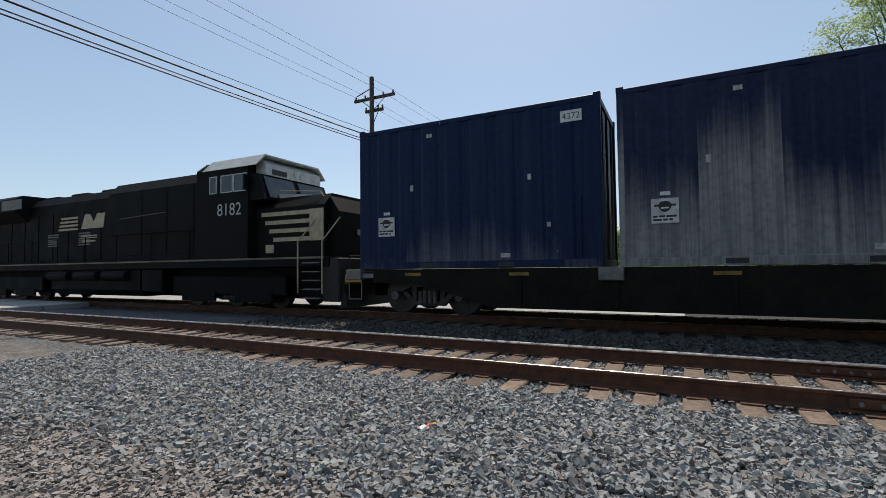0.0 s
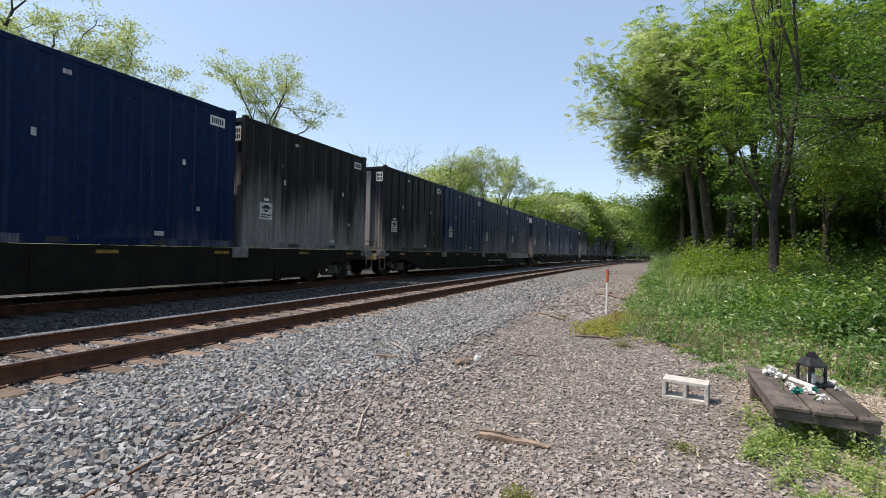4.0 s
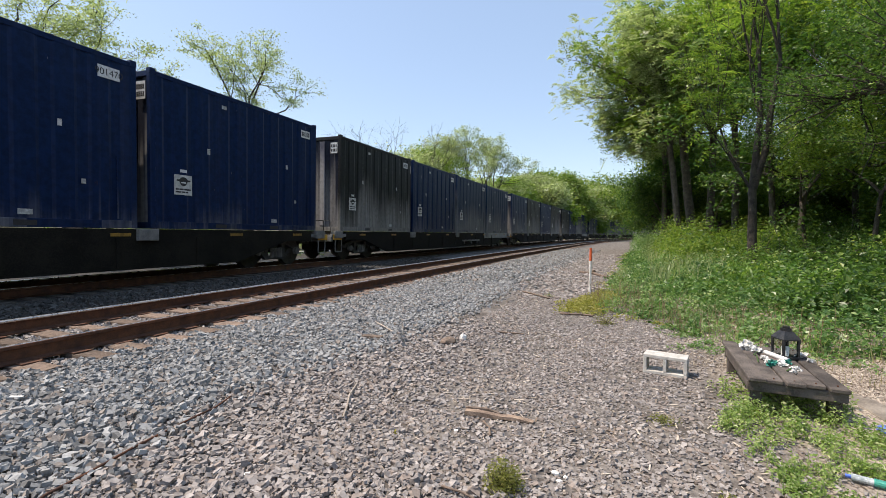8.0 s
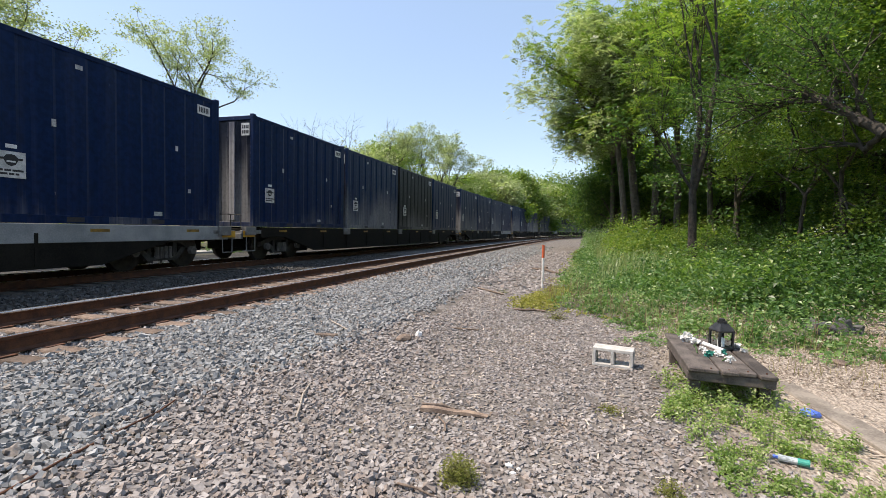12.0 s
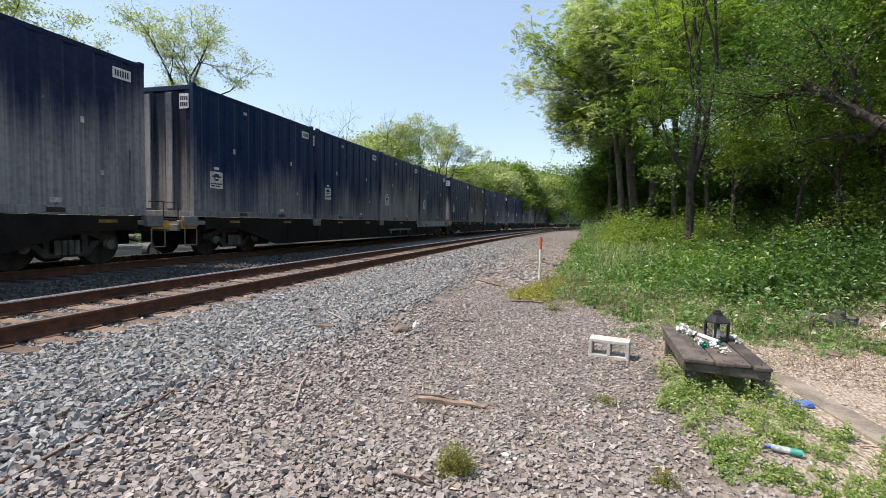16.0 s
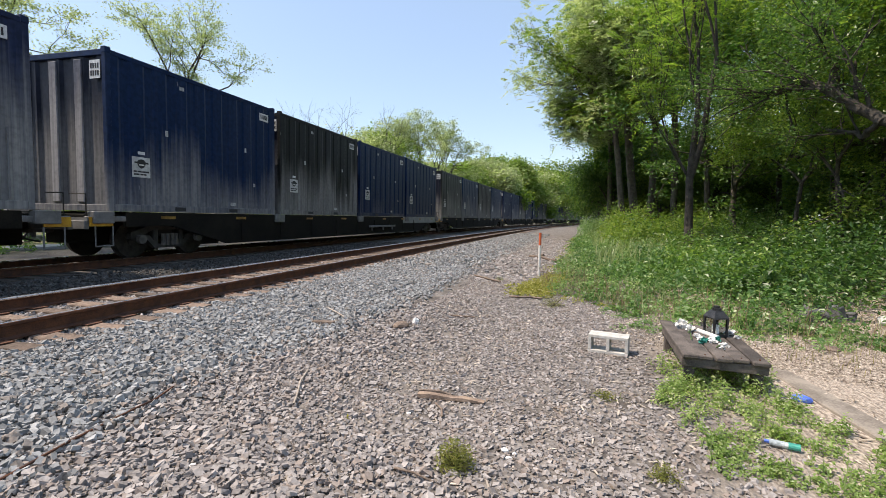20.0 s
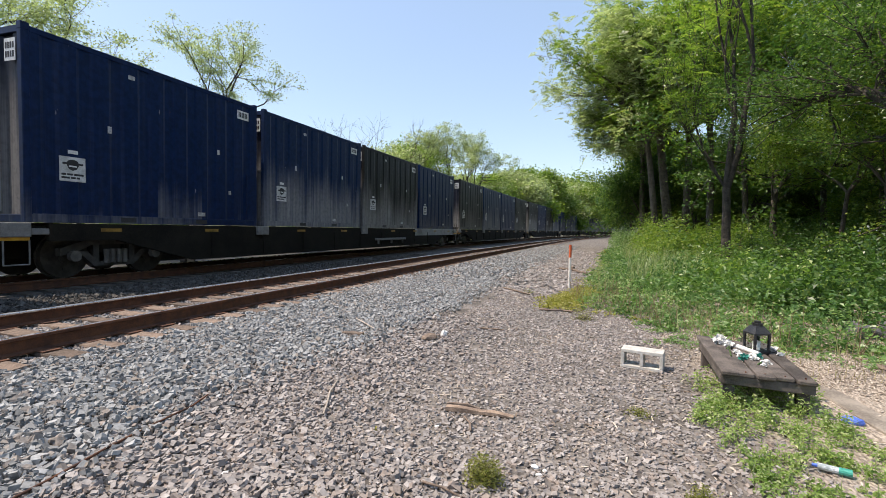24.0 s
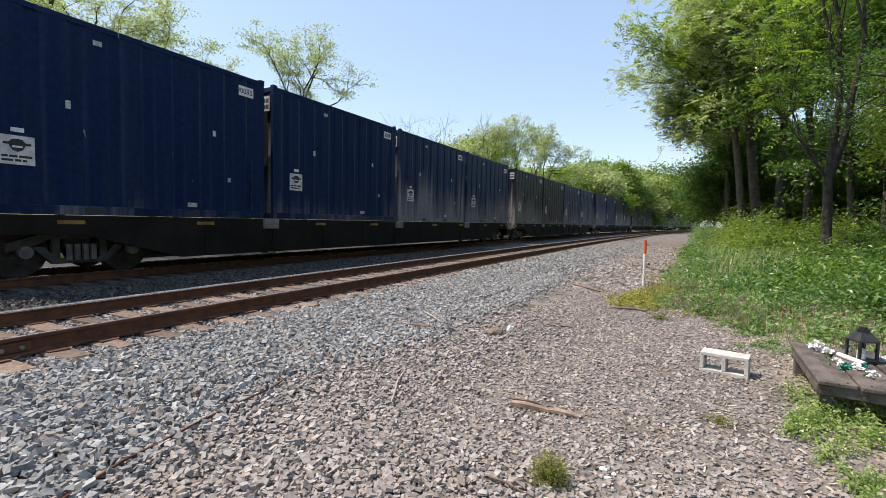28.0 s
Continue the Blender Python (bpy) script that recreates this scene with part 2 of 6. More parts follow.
def leaf_material(name, a, b, c, through=0.42):
    n = Nodes(name)
    r = n.add("ShaderNodeNewGeometry").outputs["Random Per Island"]
    col = n.mix(n.span(r, 0.0, 0.75), a, b)
    col = n.mix(n.math("GREATER_THAN", r, 0.86), col, c)
    col = n.mix(n.span(n.noise(0.5, 3), 0.35, 0.65, 0.0, 0.5), col, a)
    n.done(col, 0.36)
    thin = n.add("ShaderNodeBsdfTranslucent", Color=n.mix(1.0, col, (1.35, 1.55, 0.85), "MULTIPLY"))
    m = n.add("ShaderNodeMixShader", Fac=through)
    n.t.links.new(n.bsdf.outputs[0], m.inputs[1]), n.t.links.new(thin.outputs[0], m.inputs[2])
    n.t.links.new(m.outputs[0], n.t.nodes["Material Output"].inputs[0])
    return n.m


LEAF = leaf_material("tree_leaf", (0.10, 0.165, 0.03), (0.22, 0.31, 0.06), (0.34, 0.38, 0.09), 0.5)
LEAF_PALE = leaf_material("pale_tree_leaf", (0.23, 0.27, 0.14), (0.41, 0.45, 0.25), (0.60, 0.61, 0.44), 0.45)
# Darker copy of the tree leaf, with the wood's shade in its colour.
LEAF_DARK = leaf_material("shade_toned_leaf", (0.04, 0.095, 0.022), (0.105, 0.19, 0.045), (0.22, 0.31, 0.075), 0.45)
HERB = leaf_material("herb_leaf", (0.10, 0.19, 0.06), (0.23, 0.36, 0.13), (0.42, 0.48, 0.27))
CLOVER = leaf_material("clover_leaf", (0.16, 0.25, 0.065), (0.34, 0.43, 0.15), (0.55, 0.55, 0.33))
HEDGE_LEAF = leaf_material("hedge_leaf", (0.13, 0.20, 0.045), (0.26, 0.34, 0.09), (0.40, 0.43, 0.18))
WEED = leaf_material("weed_leaf", (0.055, 0.125, 0.035), (0.13, 0.24, 0.07), (0.28, 0.37, 0.14))
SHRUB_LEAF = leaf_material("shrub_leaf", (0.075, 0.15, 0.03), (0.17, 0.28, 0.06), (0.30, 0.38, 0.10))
# Brush leaf colour is darkened to stand for the canopy's shade.
SHADED_BRUSH_LEAF = leaf_material("shade_toned_brush_leaf", (0.035, 0.085, 0.02), (0.075, 0.15, 0.035), (0.16, 0.24, 0.07))
YELLOW_WEED = leaf_material("yellow_weed", (0.22, 0.21, 0.05), (0.36, 0.34, 0.09), (0.44, 0.38, 0.14))
TUFT_LEAF = leaf_material("tuft_leaf", (0.17, 0.18, 0.05), (0.30, 0.30, 0.09), (0.42, 0.38, 0.16))
GRASS = leaf_material("grass_blade", (0.20, 0.25, 0.11), (0.34, 0.40, 0.19), (0.48, 0.46, 0.28))
STRAW = leaf_material("straw", (0.26, 0.21, 0.11), (0.46, 0.39, 0.23), (0.18, 0.21, 0.08))
DRY_STALK = plain("dry_stalk", (0.16, 0.09, 0.055), (0.34, 0.24, 0.15), 0.9, 6, 40)


# ---- building helpers ----
def mesh_from(name, verts, faces, material=None, smooth=False):
    me = bpy.data.meshes.new(name)
    verts, faces = np.asarray(verts, dtype=np.float32), np.asarray(faces, dtype=np.int32)
    k = faces.shape[1]
    me.vertices.add(len(verts)), me.loops.add(faces.size), me.polygons.add(len(faces))
    me.vertices.foreach_set("co", verts.ravel())
    me.loops.foreach_set("vertex_index", faces.ravel())
    me.polygons.foreach_set("loop_start", np.arange(0, faces.size, k, dtype=np.int32))
    me.polygons.foreach_set("use_smooth", np.full(len(faces), smooth, dtype=bool))
    me.update(calc_edges=True)
    if material:
        me.materials.append(material)
    return me


def part(name, bm, material, parent, label="", at=None):
    """Links a bmesh (or a ready mesh) as one mesh object under a thing or part."""
    if isinstance(bm, bmesh.types.BMesh):
        me = bpy.data.meshes.new(name)
        bm.to_mesh(me), bm.free()
        me.materials.append(material)
    else:
        me = bm
    ob = new(name, me)
    ob.parent = parent
    if at is not None:
        ob.matrix_basis = at
    return tagged(ob, label)


def thing(name, label, category, m=None, group="", kind="", data=None):
    ob = new(name, data)
    if m is not None:
        ob.matrix_basis = m
    return tagged(ob, label, category, group, kind)


def box(bm, x0, x1, y0, y1, z0, z1, m=None, bevel=0.0):
    vs = [bm.verts.new((x, y, z)) for x in (x0, x1) for y in (y0, y1) for z in (z0, z1)]
    if m is not None:
        for v in vs:
            v.co = m @ v.co
    fs = [bm.faces.new([vs[i] for i in q]) for q in ((0, 1, 3, 2), (4, 6, 7, 5), (0, 4, 5, 1), (2, 3, 7, 6), (0, 2, 6, 4), (1, 5, 7, 3))]
    if bevel:
        es = list({e for f in fs for e in f.edges})
        bmesh.ops.bevel(bm, geom=es, offset=bevel, segments=1, affect="EDGES")
    return bm


def B(*spans, bevel=0.0, m=None):
    bm = bmesh.new()
    for s in spans:
        box(bm, *s, m=m, bevel=bevel)
    return bm


def rod(bm, p0, p1, r0, r1=None, n=8, caps=True):
    p0, p1, r1 = Vector(p0), Vector(p1), r0 if r1 is None else r1
    q = (p1 - p0).to_track_quat("Z", "Y")
    rings = [[bm.verts.new(p + q @ Vector((r * math.cos(2 * math.pi * i / n), r * math.sin(2 * math.pi * i / n), 0))) for i in range(n)] for p, r in ((p0, r0), (p1, r1))]
    for i in range(n):
        bm.faces.new((rings[0][i], rings[0][(i + 1) % n], rings[1][(i + 1) % n], rings[1][i]))
    if caps:
        bm.faces.new(rings[0][::-1]), bm.faces.new(rings[1])
    return bm


def rods(*list_of, n=8):
    bm = bmesh.new()
    for p0, p1, r in list_of:
        rod(bm, p0, p1, r, n=n)
    return bm


def prism(outline, a, b, axis="Y"):
    """An outline in x, z swept along y (or in y, z swept along x)."""
    bm = bmesh.new()
    put = (lambda u, v, w: (u, w, v)) if axis == "Y" else (lambda u, v, w: (w, u, v))
    r = [[bm.verts.new(put(u, v, w)) for u, v in outline] for w in (a, b)]
    k = len(outline)
    for i in range(k):
        bm.faces.new((r[0][i], r[0][(i + 1) % k], r[1][(i + 1) % k], r[1][i]))
    bm.faces.new(r[0][::-1]), bm.faces.new(r[1])
    bmesh.ops.recalc_face_normals(bm, faces=bm.faces)
    return bm


def joined(*pieces):
    """Several bmeshes welded into one body."""
    body = bmesh.new()
    for piece in pieces:
        me = bpy.data.meshes.new("piece")
        piece.to_mesh(me), piece.free()
        body.from_mesh(me)
        bpy.data.meshes.remove(me)
    return body


# ---- the line of the tracks: one wide curve ----
RADIUS, NEAR_Y, FAR_Y, RAIL_Z, GAUGE = 1000.0, 6.2, 11.12, 0.22, 1.505


def on_line(s, y, z=0.0):
    """The pose at s metres along the line, on the track whose middle passes y metres from the eye."""
    th, r = s / RADIUS, RADIUS - FAR_Y + y
    return pose(r * math.sin(th), FAR_Y - RADIUS + r * math.cos(th), z, 0, 0, -math.degrees(th))


def line_points(s, y):
    th, r = np.asarray(s) / RADIUS, RADIUS - FAR_Y + np.asarray(y)
    return r * np.sin(th), FAR_Y - RADIUS + r * np.cos(th)


def swept(profile, s_values, y, z, name, material, closed=True):
    """A profile (across, up) swept along the line."""
    k, rows = len(profile), []
    for s in s_values:
        for u, w in profile:
            px, py = line_points(s, y + u)
            rows.append((px, py, z + w))
    faces = []
    for i in range(len(s_values) - 1):
        for j in range(k if closed else k - 1):
            a, b = i * k + j, i * k + (j + 1) % k
            faces.append((a, b, b + k, a + k))
    return mesh_from(name, rows, faces, material)


def relief(x, y):
    """The lie of the land, without stones."""
    d = y + x * x / 2000.0
    bank = np.interp(d, (-60, -9, -4.5, -1, 2.4, 3.6, 4.6, 4.9, 9.0, 13.2, 15, 19, 60), (0.9, 0.25, 0.08, 0, 0, 0.01, 0.0, -0.06, -0.06, -0.06, -0.15, -0.2, 0.3))
    return bank + np.where(d > 4.0, 0.006, 0.022) * np.sin(x * 1.1 + 0.6 * y) * np.cos(y * 0.9 - 0.3 * x)


def land():
    xs = np.concatenate([-np.geomspace(2500, 14, 26), np.arange(-13.5, 30, 0.5), np.geomspace(31, 2500, 34)])
    ys = np.concatenate([-np.geomspace(2500, 14, 26), np.arange(-13.5, 26, 0.5), np.geomspace(27, 2500, 26)])
    gx, gy = np.meshgrid(xs, ys, indexing="ij")
    v = np.stack([gx, gy, relief(gx, gy)], -1).reshape(-1, 3)
    i, j = np.meshgrid(np.arange(len(xs) - 1), np.arange(len(ys) - 1), indexing="ij")
    a = (i * len(ys) + j).ravel()
    me = mesh_from("ground", v, np.stack([a, a + len(ys), a + len(ys) + 1, a + 1], 1), GROUND, True)
    return thing("ground", "brown-grey trodden gravel and cinder ground beside the tracks", "ground", kind="structure", data=me)


ground = land()
S_FINE = np.concatenate([np.arange(-70, 40, 2.0), np.arange(40, 420, 5.0)])
bed = thing("ballast_bed", "grey crushed-stone ballast bed under both tracks", "ballast", kind="structure",
            data=swept([(-3.4, -0.08), (-1.6, -0.02), (-1.35, -0.03), (1.35, -0.03), (1.6, -0.01), (2.4, -0.02), (3.3, -0.01), (6.5, -0.01), (7.6, -0.2), (7.6, -0.5), (-3.4, -0.5)], S_FINE, NEAR_Y, 0.03, "ballast_bed", BALLAST_BED))

RAIL = [(-0.070, 0), (-0.070, 0.014), (-0.012, 0.032), (-0.009, 0.13), (-0.036, 0.142), (-0.036, 0.17), (-0.028, 0.176),
        (0.028, 0.176), (0.036, 0.17), (0.036, 0.142), (0.009, 0.13), (0.012, 0.032), (0.070, 0.014), (0.070, 0)]


def track(y, label, side_material):
    t = thing("track", label, "railway track", kind="structure")
    for off in (-GAUGE / 2, GAUGE / 2):
        rail = part("rail", swept(RAIL, S_FINE, y + off, RAIL_Z - 0.176, "rail", side_material), None, t, "rust-brown steel rail")
        part("rail_head", swept([(-0.027, 0), (0.027, 0), (0.02, 0.0025), (-0.02, 0.0025)] if off < 0 else [(-0.036, -0.022), (0.027, -0.001), (0.02, 0.0025), (-0.029, 0.0025), (-0.0385, -0.007), (-0.0385, -0.022)], S_FINE, y + off, RAIL_Z, "rail_head", RAIL_TOP), None, rail, "bright worn running surface")
    return t


near_track = track(NEAR_Y, "rusty near railway track on wooden ties", RUST)
far_track = track(FAR_Y, "far railway track that carries the train", RUST)

# ---- the train ----
CAR, PITCH, BOX, FIRST = 26.7, 6.38, 6.06, -7.49
BOX_W, BOX_H, DECK = 2.44, 3.58, 1.13
LOADS = ("bwdg dbbd kdbd dgbg kbdd dddb gkbb gbdd dgbg kbgb bdkb dbdb dbdw ddwd bgbd dbdw dgbb gdgd bdgb bdgb kdbk gbkd bbdd "
         "gkdd dbgd kbdg wdbd bgdk ddbg").split()
PALE_CARS = (4, 7, 9, 11, 13, 16, 19, 26)
NUMBERS = {(0, 0): "4372", (5, 0): "901883", (5, 1): "901755", (6, 2): "901470", (19, 3): "900994", (22, 0): "900852", (7, 1): "901815"}


def ribbed(length, z0, z1, count, depth, share=0.42):
    """A corrugated sheet along x with its outer face towards -y."""
    bm, us, pitch = bmesh.new(), [0.0], length / count
    for i in range(count):
        a = i * pitch
        us += [(a + pitch * (0.5 - share / 2) - 0.035, 0), (a + pitch * (0.5 - share / 2) + 0.03, depth), (a + pitch * (0.5 + share / 2) - 0.03, depth), (a + pitch * (0.5 + share / 2) + 0.03, 0)]
    us = [(0.0, 0)] + us[1:] + [(length, 0)]
    lo = [bm.verts.new((u - length / 2, d, z0)) for u, d in us]
    hi = [bm.verts.new((u - length / 2, d, z1)) for u, d in us]
    for i in range(len(us) - 1):
        bm.faces.new((lo[i], lo[i + 1], hi[i + 1], hi[i]))
    bm.normal_update()
    bmesh.ops.solidify(bm, geom=bm.faces[:], thickness=-0.012)
    return bm


def letters(text, size, material, m, parent, name="number", label=""):
    cu = bpy.data.curves.new(name, "FONT")
    cu.body, cu.size, cu.extrude, cu.align_x = text, size, 0.001, "CENTER"
    tmp = bpy.data.objects.new(name, cu)
    scene.collection.objects.link(tmp)
    me = bpy.data.meshes.new_from_object(tmp.evaluated_get(bpy.context.evaluated_depsgraph_get()))
    bpy.data.objects.remove(tmp)
    me.materials.clear(), me.materials.append(material)
    ob = new(name, me)
    ob.parent, ob.matrix_basis = parent, m
    return tagged(ob, label)


def container(key, near=True):
    words = {"b": "dark blue steel waste container", "d": "dusty dark blue steel waste container", "k": "black steel waste container",
             "g": "black waste container, grey with dust below", "w": "faded waste container, pale with dried dust"}[key]
    c = thing("waste_container", words + ", riding on a flat wagon", "container", group="containers of the train")
    paint, h, w, l = PAINT[key], BOX_H, BOX_W / 2, BOX / 2
    part("side_wall", ribbed(BOX - 0.24, 0.16, h - 0.12, 9, 0.022, 0.4), paint, c, at=pose(0, -w + 0.012, 0))
    part("side_wall", ribbed(BOX - 0.24, 0.16, h - 0.12, 9, 0.022, 0.4), paint, c, at=pose(0, w - 0.012, 0, 0, 0, 180))
    for end, turn in ((-l, -90), (l, 90)):
        e = part("end_wall", ribbed(BOX_W - 0.24, 0.14, h - 0.14, 3, 0.05, 0.45), END_DUST, c, "grimy ribbed end wall", pose(end - math.copysign(0.06, end), 0, 0, 0, 0, turn))
        for y in (-0.37, 0.37) if end < 0 and near else ():
            part("rib", B((-0.11, 0.11, -0.045, 0.0, 0.2, h - 0.2), bevel=0.012), END_RIB, e, "rubbed pale vertical rib", pose(y * 1.02, 0, 0))
    for x in (-l, l):
        for y in (-w, w):
            if y > 0 and not near:
                continue
            a, b = sorted((x, x - math.copysign(0.13, x)))
            p, q = sorted((y, y - math.copysign(0.12, y)))
            part("corner_post", B((a, b, p, q, 0.0, h), bevel=0.012), paint, c)
            part("corner_casting", B((a - 0.006, b + 0.006, p - 0.006, q + 0.006, h - 0.11, h + 0.03), bevel=0.01), paint, c)
    for y in (-w, w):
        p, q = sorted((y + math.copysign(0.006, y), y - math.copysign(0.07, y)))
        part("top_rail", B((-l + 0.13, l - 0.13, p, q, h - 0.13, h - 0.02), bevel=0.01), paint, c)
        part("bottom_rail", B((-l + 0.13, l - 0.13, p, q, 0.0, 0.17), bevel=0.01), paint, c)
    for x in (-l, l):
        a, b = sorted((x - math.copysign(0.015, x), x - math.copysign(0.10, x)))
        part("end_header", B((a, b, -w + 0.12, w - 0.12, h - 0.15, h - 0.02), bevel=0.01), paint, c)
        part("end_sill", B((a, b, -w + 0.12, w - 0.12, 0.0, 0.15), bevel=0.01), paint, c)
    part("cover", B((-l + 0.08, l - 0.08, -w + 0.05, w - 0.05, h - 0.05, h - 0.008), bevel=0.015), SILL, c, "dark flat lid")
    # Each pocket is a flat dark plate, coloured like its shaded opening.
    for x in (-1.05, 0.95) if near else ():
        part("fork_pocket", B((x - 0.18, x + 0.18, -w - 0.008, -w + 0.02, 0.035, 0.135)), INK, c, "dark plate for the shaded opening of a fork pocket")
    y = -w - 0.012
    sign = part("hazard_sign", B((-2.44, -1.96, y, y + 0.012, 0.82, 1.30)), SIGN_WHITE, c, "white square sign with a dark emblem")
    part("emblem", prism([(-2.31, 1.19), (-2.27, 1.235), (-2.2, 1.25), (-2.13, 1.235), (-2.09, 1.19), (-2.09, 1.13), (-2.13, 1.06), (-2.2, 1.03), (-2.27, 1.06), (-2.31, 1.13)], y - 0.004, y), INK, sign, "dark shield shape")
    part("emblem_bar", B((-2.39, -2.01, y - 0.007, y - 0.004, 1.145, 1.185)), INK, sign)
    part("shield_bar", B((-2.27, -2.13, y - 0.009, y - 0.0045, 1.10, 1.13)), WHITE, sign)
    part("text_bars", B(*[(a, b, y - 0.004, y, z, z + 0.038) for z, cuts in ((0.935, (-2.41, -2.33, -2.31, -2.2, -2.18, -2.0)), (0.87, (-2.41, -2.26, -2.235, -2.15, -2.13, -2.07))) for a, b in zip(cuts[::2], cuts[1::2])]), INK, sign)
    part("sign_note", B((-2.28, -2.1, y, y + 0.012, 1.36, 1.43)), WHITE, c)
    plate = part("number_panel", B((2.22, 2.66, y, y + 0.012, h - 0.52, h - 0.28)), WHITE, c, "white number panel")
    if near:
        part("digit_bars", B(*[(2.265 + i * 0.06, 2.30 + i * 0.06, y - 0.004, y, h - 0.47, h - 0.33) for i in range(6)]), INK, plate)
        end_plate = part("end_number_panel", B((-l - 0.015, -l - 0.006, -w + 0.14, -w + 0.44, h - 0.66, h - 0.26)), WHITE, c, "white number panel")
        part("digit_bars", B(*[(-l - 0.019, -l - 0.015, -w + 0.17 + k * 0.065, -w + 0.215 + k * 0.065, h - 0.44 - i * 0.16, h - 0.33 - i * 0.16) for i in range(2) for k in range(4)]), INK, end_plate)
        for x, z, sx, sz in ((-1.45, 1.98, 0.05, 0.09), (1.52, 1.98, 0.045, 0.08), (-0.95, h - 0.36, 0.09, 0.055), (1.93, 0.92, 0.05, 0.06), (0.95, 0.28, 0.14, 0.06)):
            part("small_label", B((x - sx * 0.8, x + sx * 0.8, y, y + 0.012, z - sz * 0.8, z + sz * 0.8)), GRIMY_WHITE, c)
        part("drip_pipe", rods(((2.6, -w - 0.01, 0.2), (2.6, -w - 0.01, 1.5), 0.018), n=6), paint, c)
    return c


def wheelset(parent, x):
    bm = bmesh.new()
    rod(bm, (0, -0.85, 0), (0, 0.85, 0), 0.075, n=10)
    for y in (-0.75, 0.75):
        rod(bm, (0, y - 0.06, 0), (0, y + 0.06, 0), 0.455, n=28)
        rod(bm, (0, y - math.copysign(0.08, y), 0), (0, y - math.copysign(0.05, y), 0), 0.485, n=28)
        s = math.copysign(0.061, y)
        rod(bm, (0, y + s, 0), (0, y + s * 1.4, 0), 0.16, n=14)
        for k in range(5):
            a = k * 2 * math.pi / 5
            rod(bm, (0.27 * math.cos(a), y + s, 0.27 * math.sin(a)), (0.27 * math.cos(a), y + s * 1.1, 0.27 * math.sin(a)), 0.05, n=8)
    return part("wheelset", bm, WHEEL, parent, "steel wheelset", pose(x, 0, 0.46))


def truck(parent, x, wheelbase=1.78, name="truck"):
    t = part(name, B((-0.22, 0.22, -0.9, 0.9, 0.5, 0.72), bevel=0.02), DARK_STEEL, parent, "dark cast-steel truck", pose(x, 0, 0))
    a = wheelbase / 2
    for y in (-0.95, 0.95):
        chord = [(-a - 0.22, 0.47), (-a - 0.22, 0.62), (-0.5, 0.82), (0.5, 0.82), (a + 0.22, 0.62), (a + 0.22, 0.47), (a - 0.05, 0.52), (0.5, 0.68), (-0.5, 0.68), (-a + 0.05, 0.52)]
        belly = [(-a + 0.12, 0.55), (-0.44, 0.22), (0.44, 0.22), (a - 0.12, 0.55), (a - 0.3, 0.55), (0.38, 0.32), (-0.38, 0.32), (-a + 0.3, 0.55)]
        cast = joined(prism(chord, y - 0.07, y + 0.07), prism(belly, y - 0.065, y + 0.065), B((-0.46, -0.33, y - 0.06, y + 0.06, 0.3, 0.7), (0.33, 0.46, y - 0.06, y + 0.06, 0.3, 0.7), bevel=0.01))
        part("side_frame", cast, FRAME_STEEL, t, "grimy cast side frame")
        o = y + math.copysign(0.085, y)
        part("spring_nest", rods(*[((sx, o, 0.28), (sx, o, 0.58), 0.055) for sx in (-0.2, -0.07, 0.07, 0.2)], n=10), TRUCK_STEEL, t, "grey coil springs")
        for sx in (-a, a):
            part("bearing_cap", rods(((sx, o, 0.46), (sx, y + math.copysign(0.2, y), 0.46), 0.11), n=14), TRUCK_STEEL, t)
    return t, [wheelset(t, -a), wheelset(t, a)]


